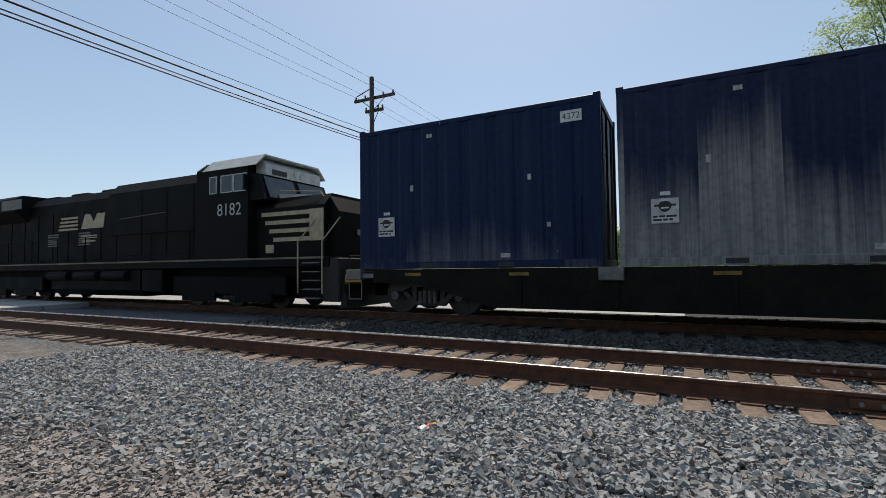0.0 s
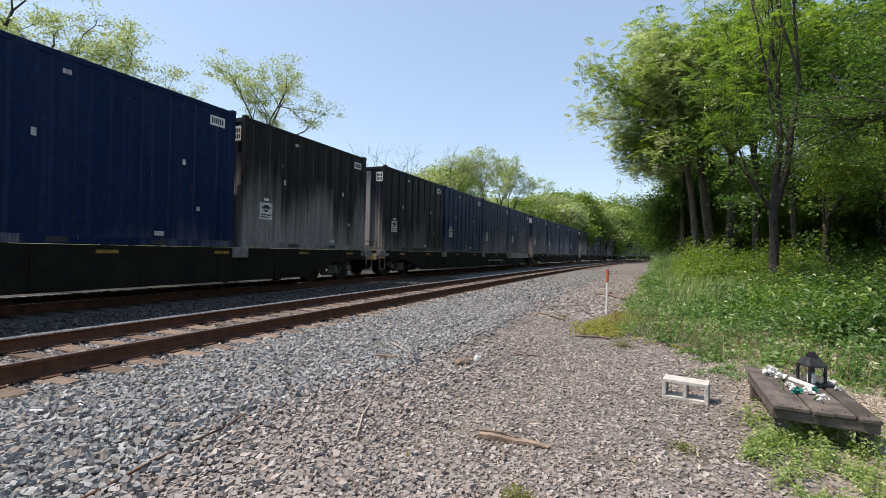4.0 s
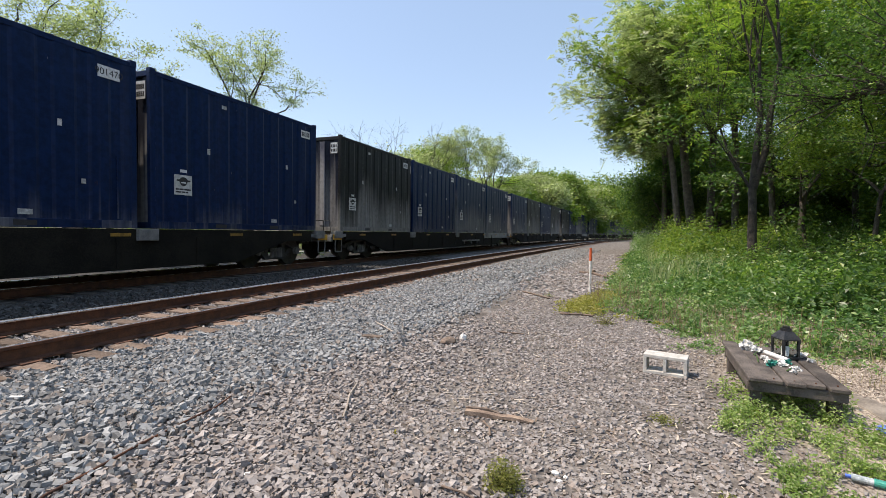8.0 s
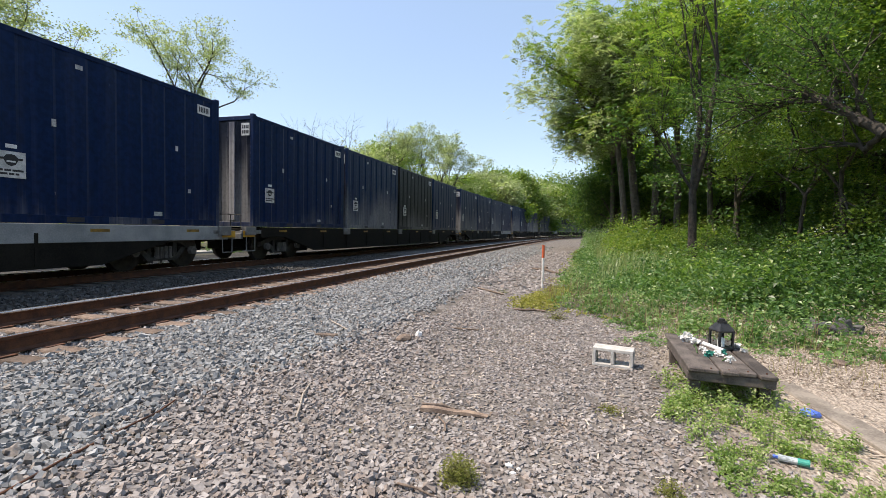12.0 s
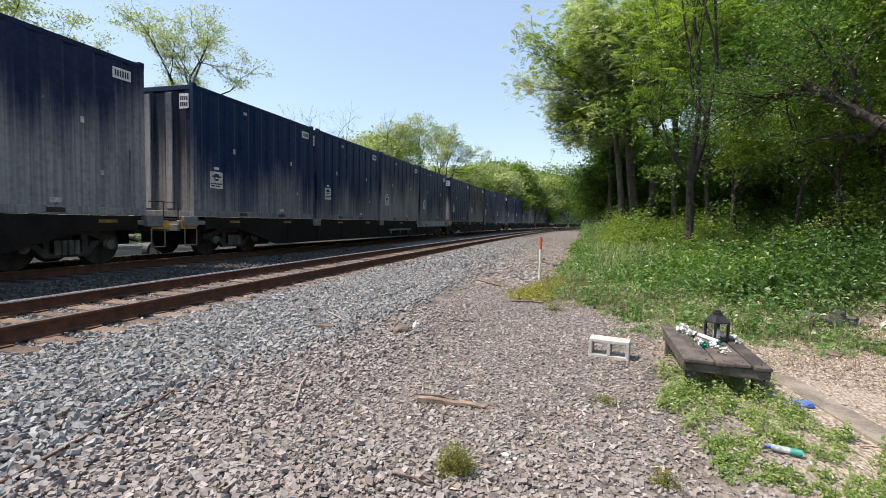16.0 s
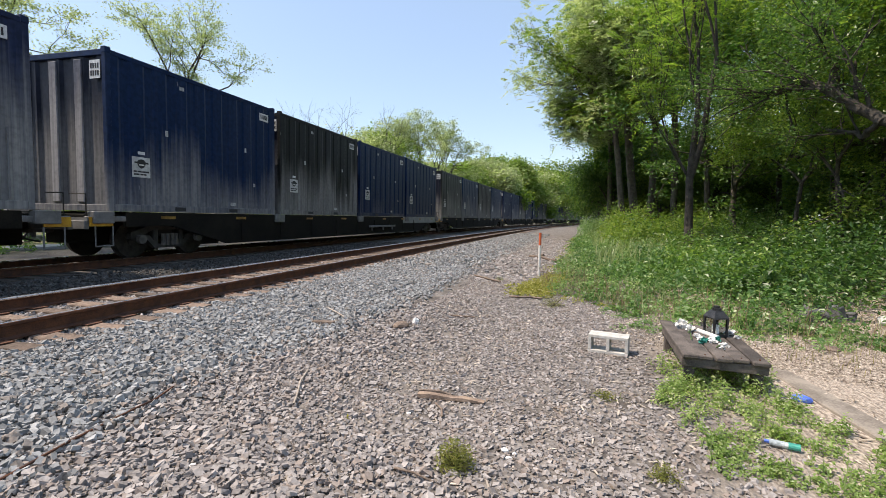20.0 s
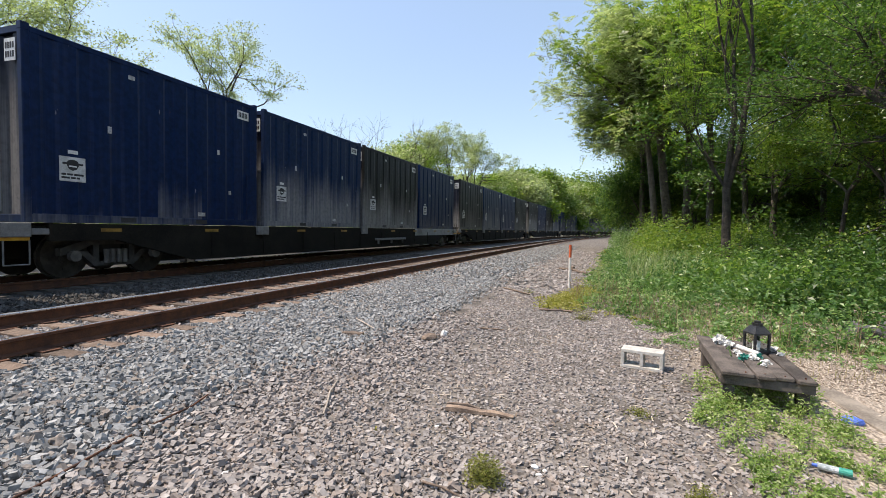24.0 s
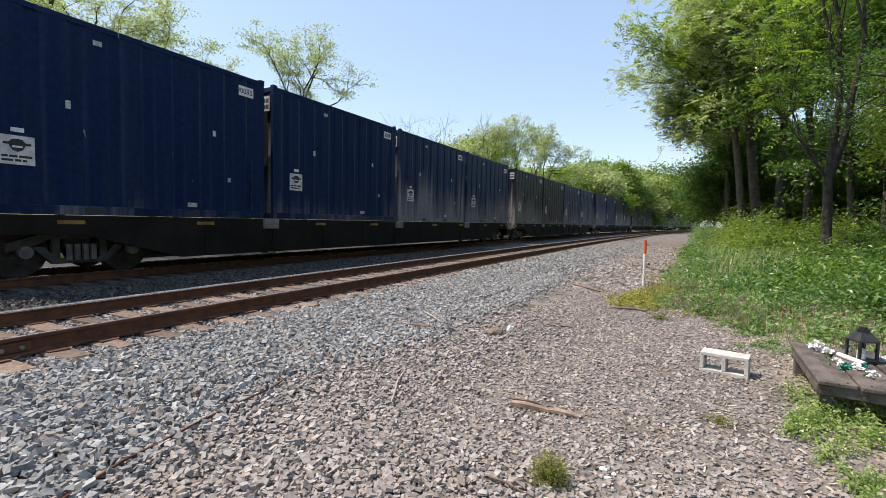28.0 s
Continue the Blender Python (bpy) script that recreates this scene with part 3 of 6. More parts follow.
def flat_wagon(pale):
    """Rail level at z 0; x from the car's first container corner."""
    paint = SILL
    w = thing("flat_wagon", "dark grimy flat wagon with four containers" + (", pale at one end" if pale else ""), "railway wagon", group="wagons of the train")
    end0, end1 = -0.48, CAR - 0.86 - 0.0
    mid = (end0 + end1) / 2
    part("deck", B((end0, end1, -1.2, 1.2, 0.98, 1.06), bevel=0.01), SILL, w)
    for y in (-1.24, 1.24):
        out = [(end0 + 2.2, 0.78), (end0 + 4.2, 0.24), (end1 - 4.2, 0.24), (end1 - 2.2, 0.78), (end1 - 0.9, 0.78), (end1 - 0.9, 1.115), (end0 + 0.9, 1.115), (end0 + 0.9, 0.78)]
        part("side_sill", prism(out, y - 0.05, y + 0.05), paint, w, "deep steel side sill")
        if pale:
            part("rear_sill", B((3 * PITCH - 0.7, end1 - 0.3, y - 0.056, y + 0.056, 0.74, 1.119), bevel=0.01), PALE_SILL, w, "pale grey rear sill")
        for x in (1.6, 4.3, 8.2, 11.0, 15.6, 18.4, 21.6, 24.2) if y < 0 else ():
            part("reflector", B((x - 0.22, x + 0.22, y + math.copysign(0.052, y) - 0.006, y + math.copysign(0.052, y) + 0.006, 0.96, 1.03)), REFLECTOR, w, "grimy yellow reflector strip")
    part("centre_sill", B((end0 + 0.2, end1 - 0.2, -0.25, 0.25, 0.40, 0.95), bevel=0.02), SILL, w)
    for x in (end0 + 3.9, end1 - 3.9):
        part("brake_rigging", B((x - 0.5, x + 0.5, -0.8, 0.8, 0.22, 0.5), (x - 0.9, x + 0.9, -0.12, 0.12, 0.2, 0.45), bevel=0.03), DARK_STEEL, w)
    for k in range(5):
        x = k * PITCH - 0.16
        for y in (-1.28, 1.28):
            part("pedestal", B((x - 0.24, x + 0.24, y - 0.1, y + 0.1, 0.86, 1.128), bevel=0.015), GREY_STEEL, w, "grey container pedestal")
    for x, d in ((end0, -1), (end1, 1)):
        part("end_platform", B((min(x, x - d * 0.9), max(x, x - d * 0.9), -1.3, 1.3, 0.90, 1.02), bevel=0.015), GREY_STEEL, w, "worn grey end platform")
        part("end_beam", B((x - 0.05, x + 0.05, -1.28, 1.28, 0.74, 0.92), bevel=0.01), GREY_STEEL, w)
        for y in (-1.32, 1.32):
            part("end_marker", B((min(x - d * 0.02, x - d * 0.55), max(x - d * 0.02, x - d * 0.55), y - 0.012, y + 0.012, 0.80, 1.0)), ORANGE, w, "yellow end marker")
            s = math.copysign(1, y)
            part("stirrup", rods(((x - d * 0.15, y, 0.8), (x - d * 0.15, y, 0.36), 0.016), ((x - d * 0.15, y, 0.36), (x - d * 0.55, y, 0.36), 0.016), ((x - d * 0.55, y, 0.36), (x - d * 0.55, y, 0.8), 0.016), n=6), GREY_STEEL, w, "pale grey step iron")
            part("grab_iron", rods(((x - d * 0.06, y * 0.9, 1.02), (x - d * 0.06, y * 0.9, 1.5), 0.014), ((x - d * 0.06, y * 0.9, 1.5), (x - d * 0.06, y * 0.55, 1.5), 0.014), n=6), DARK_STEEL, w)
        part("coupler", B((min(x, x + d * 0.48), max(x, x + d * 0.48), -0.12, 0.12, 0.68, 0.92), (min(x + d * 0.32, x + d * 0.46), max(x + d * 0.32, x + d * 0.46), -0.2, 0.2, 0.64, 0.96), bevel=0.02), DARK_STEEL, w, "steel knuckle coupler")
        part("air_hose", rods(((x, 0.35, 0.8), (x + d * 0.2, 0.33, 0.5), 0.025), ((x + d * 0.2, 0.33, 0.5), (x + d * 0.45, 0.2, 0.42), 0.025), n=6), INK, w)
    part("air_tank", B((mid - 1.6, mid - 0.7, -0.9, -0.5, 0.35, 0.62), bevel=0.06), DARK_STEEL, w)
    part("brake_valve", B((mid + 0.5, mid + 1.1, -0.95, -0.55, 0.32, 0.6), bevel=0.03), DARK_STEEL, w)
    if pale:
        part("running_board", B((2 * PITCH + 0.9, 2 * PITCH + 4.2, -1.40, -1.30, 0.56, 0.66), bevel=0.01), GREY_STEEL, w, "pale grey channel along the sill")
        for x in (2 * PITCH + 1.2, 2 * PITCH + 2.6, 2 * PITCH + 3.9):
            part("board_bracket", B((x - 0.03, x + 0.03, -1.36, -1.29, 0.40, 0.56)), GREY_STEEL, w)
    for k in range(9):
        x = end0 + 4.8 + k * 2.0
        if x < end1 - 4.3:
            part("sill_stiffener", B((x - 0.03, x + 0.03, -1.318, -1.291, 0.30, 0.94)), SILL, w)
    part("brake_pipe", rods(((end0 + 3, -0.8, 0.5), (end1 - 3, -0.8, 0.5), 0.025), n=6), GREY_STEEL, w)
    for x in (end0 + 2.35, end1 - 2.35):
        truck(w, x)
    return w


def build_train():
    """Each wagon and container with its distance along the line at the start."""
    boxes, wagons, run = {}, {}, []
    for n, load in enumerate(LOADS):
        s0 = FIRST + n * CAR
        pale = n in PALE_CARS
        if pale not in wagons:
            wagons[pale] = ob = flat_wagon(pale)
        else:
            ob = copy_thing(wagons[pale], Matrix())
        run.append((ob, s0 + 13.0, RAIL_Z, pose(-13.0, 0, 0)))
        for i, key in enumerate(load):
            kind = key, n < 24
            if (n, i) in NUMBERS:
                ob = container(*kind)
            elif kind not in boxes:
                boxes[kind] = ob = container(*kind)
            else:
                ob = copy_thing(boxes[kind], Matrix())
            if (n, i) in NUMBERS:
                panel = [o for o in ob.children if o.name.startswith("number_panel")][0]
                for o in list(panel.children):
                    bpy.data.objects.remove(o)
                letters(NUMBERS[n, i], 0.19, INK, pose(2.44, -BOX_W / 2 - 0.0135, BOX_H - 0.465, 90, 0, 0), panel)
            run.append((ob, s0 + i * PITCH + BOX / 2, RAIL_Z + DECK, Matrix()))
    return run


RUN = build_train()


def travelled(t):
    return 20.5 * t + 0.0036 * t * t


# ---- leaves, branches and trees ----
def rand_dirs(rng, n):
    v = rng.normal(size=(n, 3))
    return v / np.linalg.norm(v, axis=1, keepdims=True)


def leaf_mesh(name, at, size, rng, material, slim=0.45, up=0.35, droop=0.0):
    """Small folded leaves at the places given, each four points and two faces."""
    n = len(at)
    size = np.broadcast_to(size, (n,))[:, None] * rng.uniform(0.65, 1.3, (n, 1))
    d = rand_dirs(rng, n)
    d[:, 2] = d[:, 2] * 0.6 - droop
    d /= np.linalg.norm(d, axis=1, keepdims=True)
    nrm = rand_dirs(rng, n)
    nrm[:, 2] = np.abs(nrm[:, 2]) + up
    side = np.cross(d, nrm)
    side /= np.linalg.norm(side, axis=1, keepdims=True) + 1e-9
    lift = np.cross(side, d) * size * 0.16
    mid = at + d * size * 0.45
    v = np.stack([at, mid + side * size * slim * 0.5 + lift, at + d * size, mid - side * size * slim * 0.5 + lift], 1).reshape(-1, 3)
    k = np.arange(n)[:, None] * 4
    f = np.concatenate([k + np.array([[0, 1, 2]]), k + np.array([[0, 2, 3]])])
    return mesh_from(name, v, f, material)


def spray_mesh(name, at, length, pairs, leaflet, rng, material, slim=0.42, droop=0.35, out=None):
    """Feathery compound leaves: pairs of leaflets along a drooping stalk."""
    n = len(at)
    d = rand_dirs(rng, n) if out is None else out + 0.7 * rand_dirs(rng, n)
    d[:, 2] = d[:, 2] * 0.45 + 0.1
    d /= np.linalg.norm(d, axis=1, keepdims=True)
    nrm = rand_dirs(rng, n) * 0.45 + np.array([0, 0, 1.0])
    side = np.cross(d, nrm)
    side /= np.linalg.norm(side, axis=1, keepdims=True)
    size = rng.uniform(0.7, 1.25, (n, 1))
    at_all, dir_all, side_all, big = [], [], [], []
    for k in range(pairs):
        u = (k + 1.0) / pairs
        base = at + d * length * size * u - np.array([0, 0, 1.0]) * droop * length * size * u * u
        for s in (-1.0, 1.0):
            e = d * 0.45 + side * s + rng.normal(size=(n, 3)) * 0.16 - np.array([0, 0, 0.22])
            at_all.append(base)
            dir_all.append(e / np.linalg.norm(e, axis=1, keepdims=True))
            side_all.append(d)
            big.append(size * (1.1 - 0.5 * abs(u - 0.45)))
    p, e, w, b = np.concatenate(at_all), np.concatenate(dir_all), np.concatenate(side_all), np.concatenate(big) * leaflet
    w = w - e * np.sum(w * e, axis=1, keepdims=True)
    w /= np.linalg.norm(w, axis=1, keepdims=True) + 1e-9
    v = np.stack([p, p + e * b * 0.45 + w * b * slim * 0.5, p + e * b, p + e * b * 0.45 - w * b * slim * 0.5], 1).reshape(-1, 3)
    f = np.arange(len(p))[:, None] * 4 + np.array([[0, 1, 2, 3]])
    return mesh_from(name, v, f, material)


def tube_mesh(name, segs, material):
    vs, fs, base = [], [], 0
    for p0, p1, r0, r1 in segs:
        n = 9 if r0 > 0.09 else 6 if r0 > 0.03 else 4
        d = (p1 - p0) / (np.linalg.norm(p1 - p0) + 1e-9)
        a = np.cross(d, (0.31, 0.95, 0.05) if abs(d[2]) > 0.5 else (0, 0, 1.0))
        a /= np.linalg.norm(a)
        b = np.cross(d, a)
        th = np.linspace(0, 2 * np.pi, n, endpoint=False)
        ring = np.cos(th)[:, None] * a + np.sin(th)[:, None] * b
        p0 = p0 - d * r0 * (0.8 if r0 > 0.03 else 0.35)
        vs += [p0 + ring * r0, p1 + ring * r1]
        i = np.arange(n)
        fs.append(np.stack([base + i, base + (i + 1) % n, base + n + (i + 1) % n, base + n + i], 1))
        base += 2 * n
    return mesh_from(name, np.concatenate(vs), np.concatenate(fs), material, True)


def branches(rng, height, radius, fork, spread, depth, rise=0.25, lean=(0, 0), stems=3, shrink=0.72, limbs=(), kink=0.16, boughs=()):
    """A trunk that forks again and again; returns its pieces and the places of its twigs."""
    segs, twigs = [], []

    def grow(p, d, length, r, level):
        steps = 4 if level == 0 else 3
        for i in range(steps):
            d = d + rng.normal(size=3) * (0.025 if level == 0 else kink) + np.array([0, 0, rise * 0.12 * (level > 0)])
            d /= np.linalg.norm(d)
            q = p + d * length / steps
            r2 = r * (0.93 if level == 0 else 0.84)
            segs.append((p, q, r, r2))
            if level >= depth - 1:
                twigs.append(q)
            if 0 < level < depth and rng.random() < 0.6:
                side(q, d, length * 0.62, r2 * 0.55, level + 1)
            p, r = q, r2
        if level == 0 and limbs:
            for x, y, z, long, thick in limbs:
                e = np.array([x, y, z])
                grow(p, e / np.linalg.norm(e), long, thick, 1)
        elif level < depth:
            for _ in range(stems if level == 0 else 2):
                side(p, d, length * (fork if level == 0 else shrink), r * (0.75 if level == 0 else 0.72), level + 1)
        else:
            twigs.append(p)

    def side(p, d, length, r, level):
        e = d + rng.normal(size=3) * spread + np.array([0, 0, rise])
        grow(p, e / np.linalg.norm(e), length, max(r, 0.006), level)

    d0 = np.array([lean[0], lean[1], 1.0])
    grow(np.zeros(3), d0 / np.linalg.norm(d0), height, radius, 0)
    for line, r0, r1 in boughs:
        line = np.array(line, float)
        fine = np.stack([np.interp(np.linspace(0, len(line) - 1, 4 * len(line)), np.arange(len(line)), line[:, k]) for k in range(3)], 1)
        fine[1:-1] += rng.normal(size=(len(fine) - 2, 3)) * 0.025
        radii = np.linspace(r0, r1, len(fine))
        for i in range(len(fine) - 1):
            d = fine[i + 1] - fine[i]
            segs.append((fine[i], fine[i + 1], radii[i], radii[i + 1]))
            if i > len(fine) // 4:
                side(fine[i], d / np.linalg.norm(d), 1.3, radii[i] * 0.42, depth - 1)
    return segs, np.array(twigs)


def tree(name, label, seed, at, height, radius, fork, spread, depth, crown, material, turn=0.0, group="", bark=None, **more):
    """crown: ("spray", per twig, cloud, length, pairs, leaflet) or ("leaf" or flat "pad", share of twigs, per twig, cloud, leaf)."""
    rng = np.random.default_rng(seed)
    segs, twigs = branches(rng, height, radius, fork, spread, depth, **more)
    x, y = at
    t = thing(name, label, "tree", pose(x, y, float(relief(np.float64(x), np.float64(y))) - 0.05, 0, 0, turn), group)
    if not crown:
        part("trunk", tube_mesh("trunk", [q for q in segs if q[2] > 0.03], bark or BARK), None, t, "grey-brown forked trunk and limbs")
        part("twig_crown", tube_mesh("twig_crown", [q for q in segs if q[2] <= 0.03], bark or BARK), None, t, "fine leafless twigs")
        return t
    part("trunk", tube_mesh("trunk", segs, bark or BARK), None, t, "grey-brown forked trunk and limbs")
    if crown[0] == "spray":
        pts = np.repeat(twigs, crown[1], 0) if crown[1] >= 1 else twigs[rng.random(len(twigs)) < crown[1]]
        pts = pts + rng.normal(size=pts.shape) * crown[2]
        data = spray_mesh("crown", pts, crown[3], crown[4], crown[5], rng, material)
    elif crown[0] == "pad":
        tips = twigs[rng.random(len(twigs)) < crown[1]]
        size = np.repeat(rng.uniform(0.5, 1.35, len(tips)), crown[2])[:, None]
        pts = np.repeat(tips, crown[2], 0) + rng.normal(size=(len(tips) * crown[2], 3)) * size * crown[3] * np.array([1, 1, 0.42])
        data = leaf_mesh("crown", pts, crown[4], rng, material, 0.6, 0.7, 0.1)
    else:
        pts = np.repeat(twigs[rng.random(len(twigs)) < crown[1]], crown[2], 0)
        pts = pts + rng.normal(size=pts.shape) * crown[3] * np.array([1, 1, 0.6])
        data = leaf_mesh("crown", pts, crown[4], rng, material, 0.62, 0.9, 0.15)
    part("crown", data, None, t, "loose crown of small leaves")
    return t


FRONT = (17.2, -4.0)
tree("sumac_tree", "slim forked tree with feathery green leaves at the verge", 3, FRONT, 2.75, 0.155, 0.85, 0.34, 4, ("spray", 0.55, 0.12, 0.66, 8, 0.13), LEAF, rise=0.3, bark=DARK_BARK, kink=0.1, lean=(0.0, 0.1),
     limbs=[(0.0, 0.02, 1.0, 3.4, 0.12), (0.05, -0.40, 1.0, 4.0, 0.115), (-0.1, 0.75, 0.9, 2.0, 0.03), (0.5, 0.3, 0.9, 2.6, 0.05)])
GROVE = [((30.5, -3.5), 6.8, 0.21, 11, 0.09), ((31.5, -4.3), 7.6, 0.29, 12, 0.07), ((33.0, -5.2), 7.8, 0.25, 13, 0.02), ((29.5, -6.0), 7.4, 0.2, 14, 0.05),
         ((40.0, -5.5), 8.0, 0.32, 15, 0.04)]
for (gx, gy), gh, gr, seed, tilt in GROVE:
    tree("locust_tree", "tall leaning locust tree with hanging green foliage", seed, (gx, gy), gh, gr, 0.42, 0.46, 4, ("spray", 2, 0.34, 0.55, 5, 0.2), LEAF_PALE if seed % 2 else LEAF,
         group="grove beside the path", rise=0.12, lean=(0.0, tilt), bark=PALE_BARK,
         limbs=[(0.1, 0.55, 0.75, 3.2, 0.13), (-0.5, 0.3, 0.9, 3.0, 0.12), (0.4, 0.35, 0.9, 3.6, 0.13), (0.0, 0.1, 1.0, 3.8, 0.2), (0.1, -0.6, 0.8, 3.0, 0.12), (-0.6, -0.3, 0.7, 2.8, 0.1), (-0.2, 0.6, -0.1, 1.8, 0.06)])
for (gx, gy), gh, gr, seed in [((27.5, -7.2), 7.0, 0.16, 16), ((25.0, -7.6), 6.5, 0.13, 17), ((36.5, -3.0), 6.0, 0.2, 18)]:
    tree("locust_tree", "slender locust trunk in the shade of the grove", seed, (gx, gy), gh, gr, 0.42, 0.5, 3, ("spray", 4, 0.34, 0.5, 5, 0.2), LEAF, group="grove beside the path", rise=0.12, stems=5, bark=PALE_BARK)
WOOD = [((13.5, -9.8), 21), ((17.5, -9.6), 22), ((22.5, -10.5), 23), ((15.5, -13.5), 26), ((20.5, -14.5), 27), ((26.5, -13.5), 28), ((30.0, -11.5), 35), ((35.0, -9.5), 36),
        ((9.0, -13.0), 31), ((12.0, -17.0), 32), ((5.0, -16.5), 33), ((18.5, -19.0), 34)]
for (gx, gy), seed in WOOD:
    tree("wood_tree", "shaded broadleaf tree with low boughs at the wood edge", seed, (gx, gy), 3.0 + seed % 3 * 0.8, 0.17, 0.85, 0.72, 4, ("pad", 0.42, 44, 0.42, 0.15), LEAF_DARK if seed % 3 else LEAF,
         turn=seed * 61, group="trees of the wood", rise=0.24, stems=5, shrink=0.76, bark=DARK_BARK)
# an old tree whose heavy crooked limb hangs out over the brush
tree("wood_tree", "old tree with a heavy crooked limb over the brush", 47, (11.2, -8.2), 3.2, 0.3, 0.8, 0.5, 4, ("pad", 0.5, 34, 0.3, 0.085), LEAF_DARK, group="trees of the wood", rise=0.2, bark=DARK_BARK,
     limbs=[(0.5, -0.5, 0.8, 3.4, 0.14), (0.1, -0.2, 1.0, 3.4, 0.2), (-0.6, -0.2, 0.7, 3.2, 0.14)],
     boughs=[([(0.0, 0.0, 2.7), (0.7, 0.8, 3.15), (1.3, 1.6, 3.5), (1.9, 2.2, 4.25), (2.6, 2.5, 4.75), (3.3, 2.75, 4.7), (4.0, 3.1, 4.75), (4.8, 3.4, 5.1)], 0.15, 0.05),
             ([(1.9, 2.2, 4.25), (2.3, 2.1, 5.0), (2.9, 2.2, 5.8), (3.3, 2.0, 6.6)], 0.09, 0.03), ([(1.3, 1.6, 3.5), (2.0, 1.6, 3.3), (2.9, 1.9, 3.6), (3.9, 2.0, 3.5)], 0.08, 0.025)])
# leaning saplings and vines that show against the dark of the wood
for gx, gy, seed, lean in ((21.0, -6.6, 48, 0.06), (18.2, -7.4, 49, -0.05), (15.6, -7.6, 50, 0.1)):
    tree("sapling", "slender sapling with yellow-green leaves in the shade", seed, (gx, gy), 2.6, 0.085, 0.6, 0.6, 3, ("pad", 0.8, 40, 0.3, 0.1), LEAF, group="saplings of the wood", rise=0.1, lean=(0.0, lean), bark=BARK, stems=4)
for k, (gx, gy, gh) in enumerate([(37.0, -3.2, 2.2), (42.0, -4.0, 3.0), (47.5, -5.0, 3.4), (37.0, -6.5, 2.0), (42.0, -8.0, 2.2), (39.0, -11.0, 2.2), (45.0, -12.0, 2.2), (34.5, -14.0, 2.2), (50.0, -8.0, 2.4), (29.0, -16.0, 2.2), (38.0, -14.5, 2.4), (44.0, -16.5, 2.6), (52.0, -15.0, 2.8), (34.0, -17.5, 2.2), (24.0, -17.0, 2.2), (19.0, -16.0, 2.0)]):
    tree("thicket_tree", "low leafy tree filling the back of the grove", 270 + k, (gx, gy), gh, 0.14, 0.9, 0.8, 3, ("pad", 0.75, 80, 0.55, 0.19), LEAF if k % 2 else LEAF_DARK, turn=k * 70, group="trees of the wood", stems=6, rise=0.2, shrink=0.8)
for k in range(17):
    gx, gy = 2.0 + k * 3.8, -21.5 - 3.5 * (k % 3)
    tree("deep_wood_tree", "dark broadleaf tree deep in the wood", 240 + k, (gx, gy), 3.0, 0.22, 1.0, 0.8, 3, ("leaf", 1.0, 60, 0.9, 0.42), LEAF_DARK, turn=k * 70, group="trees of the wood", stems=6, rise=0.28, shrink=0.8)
for k in range(10):
    s = 47 + k * 15
    gx, gy = (float(v) for v in line_points(s, -1.7 - 3.2 * (k % 3) - (3 if k < 2 else 0)))
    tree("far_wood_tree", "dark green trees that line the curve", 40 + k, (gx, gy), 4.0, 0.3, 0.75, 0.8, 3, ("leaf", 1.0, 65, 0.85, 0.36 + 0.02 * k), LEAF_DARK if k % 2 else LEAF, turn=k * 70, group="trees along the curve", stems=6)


def polar(az, dist):
    return (-math.sin(radians(az)) * dist, math.cos(radians(az)) * dist)


ACROSS = [("tree", -15.6, 27, 7.2, 61), ("tree", -24.5, 27.5, 8.2, 62), ("tree", -31.8, 28, 6.9, 63), ("tree", -47.2, 31, 7.6, 64),
          ("bare", -61.0, 40, 6.2, 66), ("bare", -67.0, 44, 6.4, 67), ("oval", -70.6, 52, 5.4, 68), ("oval", -72.6, 53, 5.8, 69), ("oval", -75.0, 54, 5.5, 70)]
for kind, az, dist, hh, seed in ACROSS:
    if kind == "tree":
        # limbs reach out along the line and rise crookedly, each ending in flat leafy pads
        along, off = np.array([math.cos(radians(az)), math.sin(radians(az))]), np.array([-math.sin(radians(az)), math.cos(radians(az))])
        reach = [(-0.32, 0.2, 1.0, 2.9, 0.08), (0.1, -0.1, 1.0, 3.0, 0.09), (0.5, 0.1, 0.9, 2.9, 0.08), (-0.1, 0.6, 0.9, 2.5, 0.06), (1.0, -0.2, 0.5, 2.7, 0.06)]
        tree("open_tree", "tall open tree with sparse pale spring leaves across the tracks", seed, polar(az, dist), hh, 0.17, 0.5, 0.5, 3, ("pad", 0.62, 56, 0.27, 0.115), LEAF_PALE, group="trees across the tracks",
             rise=0.06, bark=DARK_BARK, kink=0.26, shrink=0.66, limbs=[(*(along * u + off * v), z, long, thick) for u, v, z, long, thick in reach])
    else:
        oval = kind == "oval"
        tree("open_tree" if oval else "bare_tree", "slim open tree with pale spring leaves across the tracks" if oval else "bare leafless tree across the tracks", seed, polar(az, dist), hh * 0.9, 0.14 if oval else 0.11,
             0.62 if oval else 0.44, 0.36 if oval else 0.55, 4, oval and ("pad", 0.3, 34, 0.32, 0.15), LEAF_PALE, turn=seed * 33, group="trees across the tracks", stems=5, rise=0.16, bark=DARK_BARK)
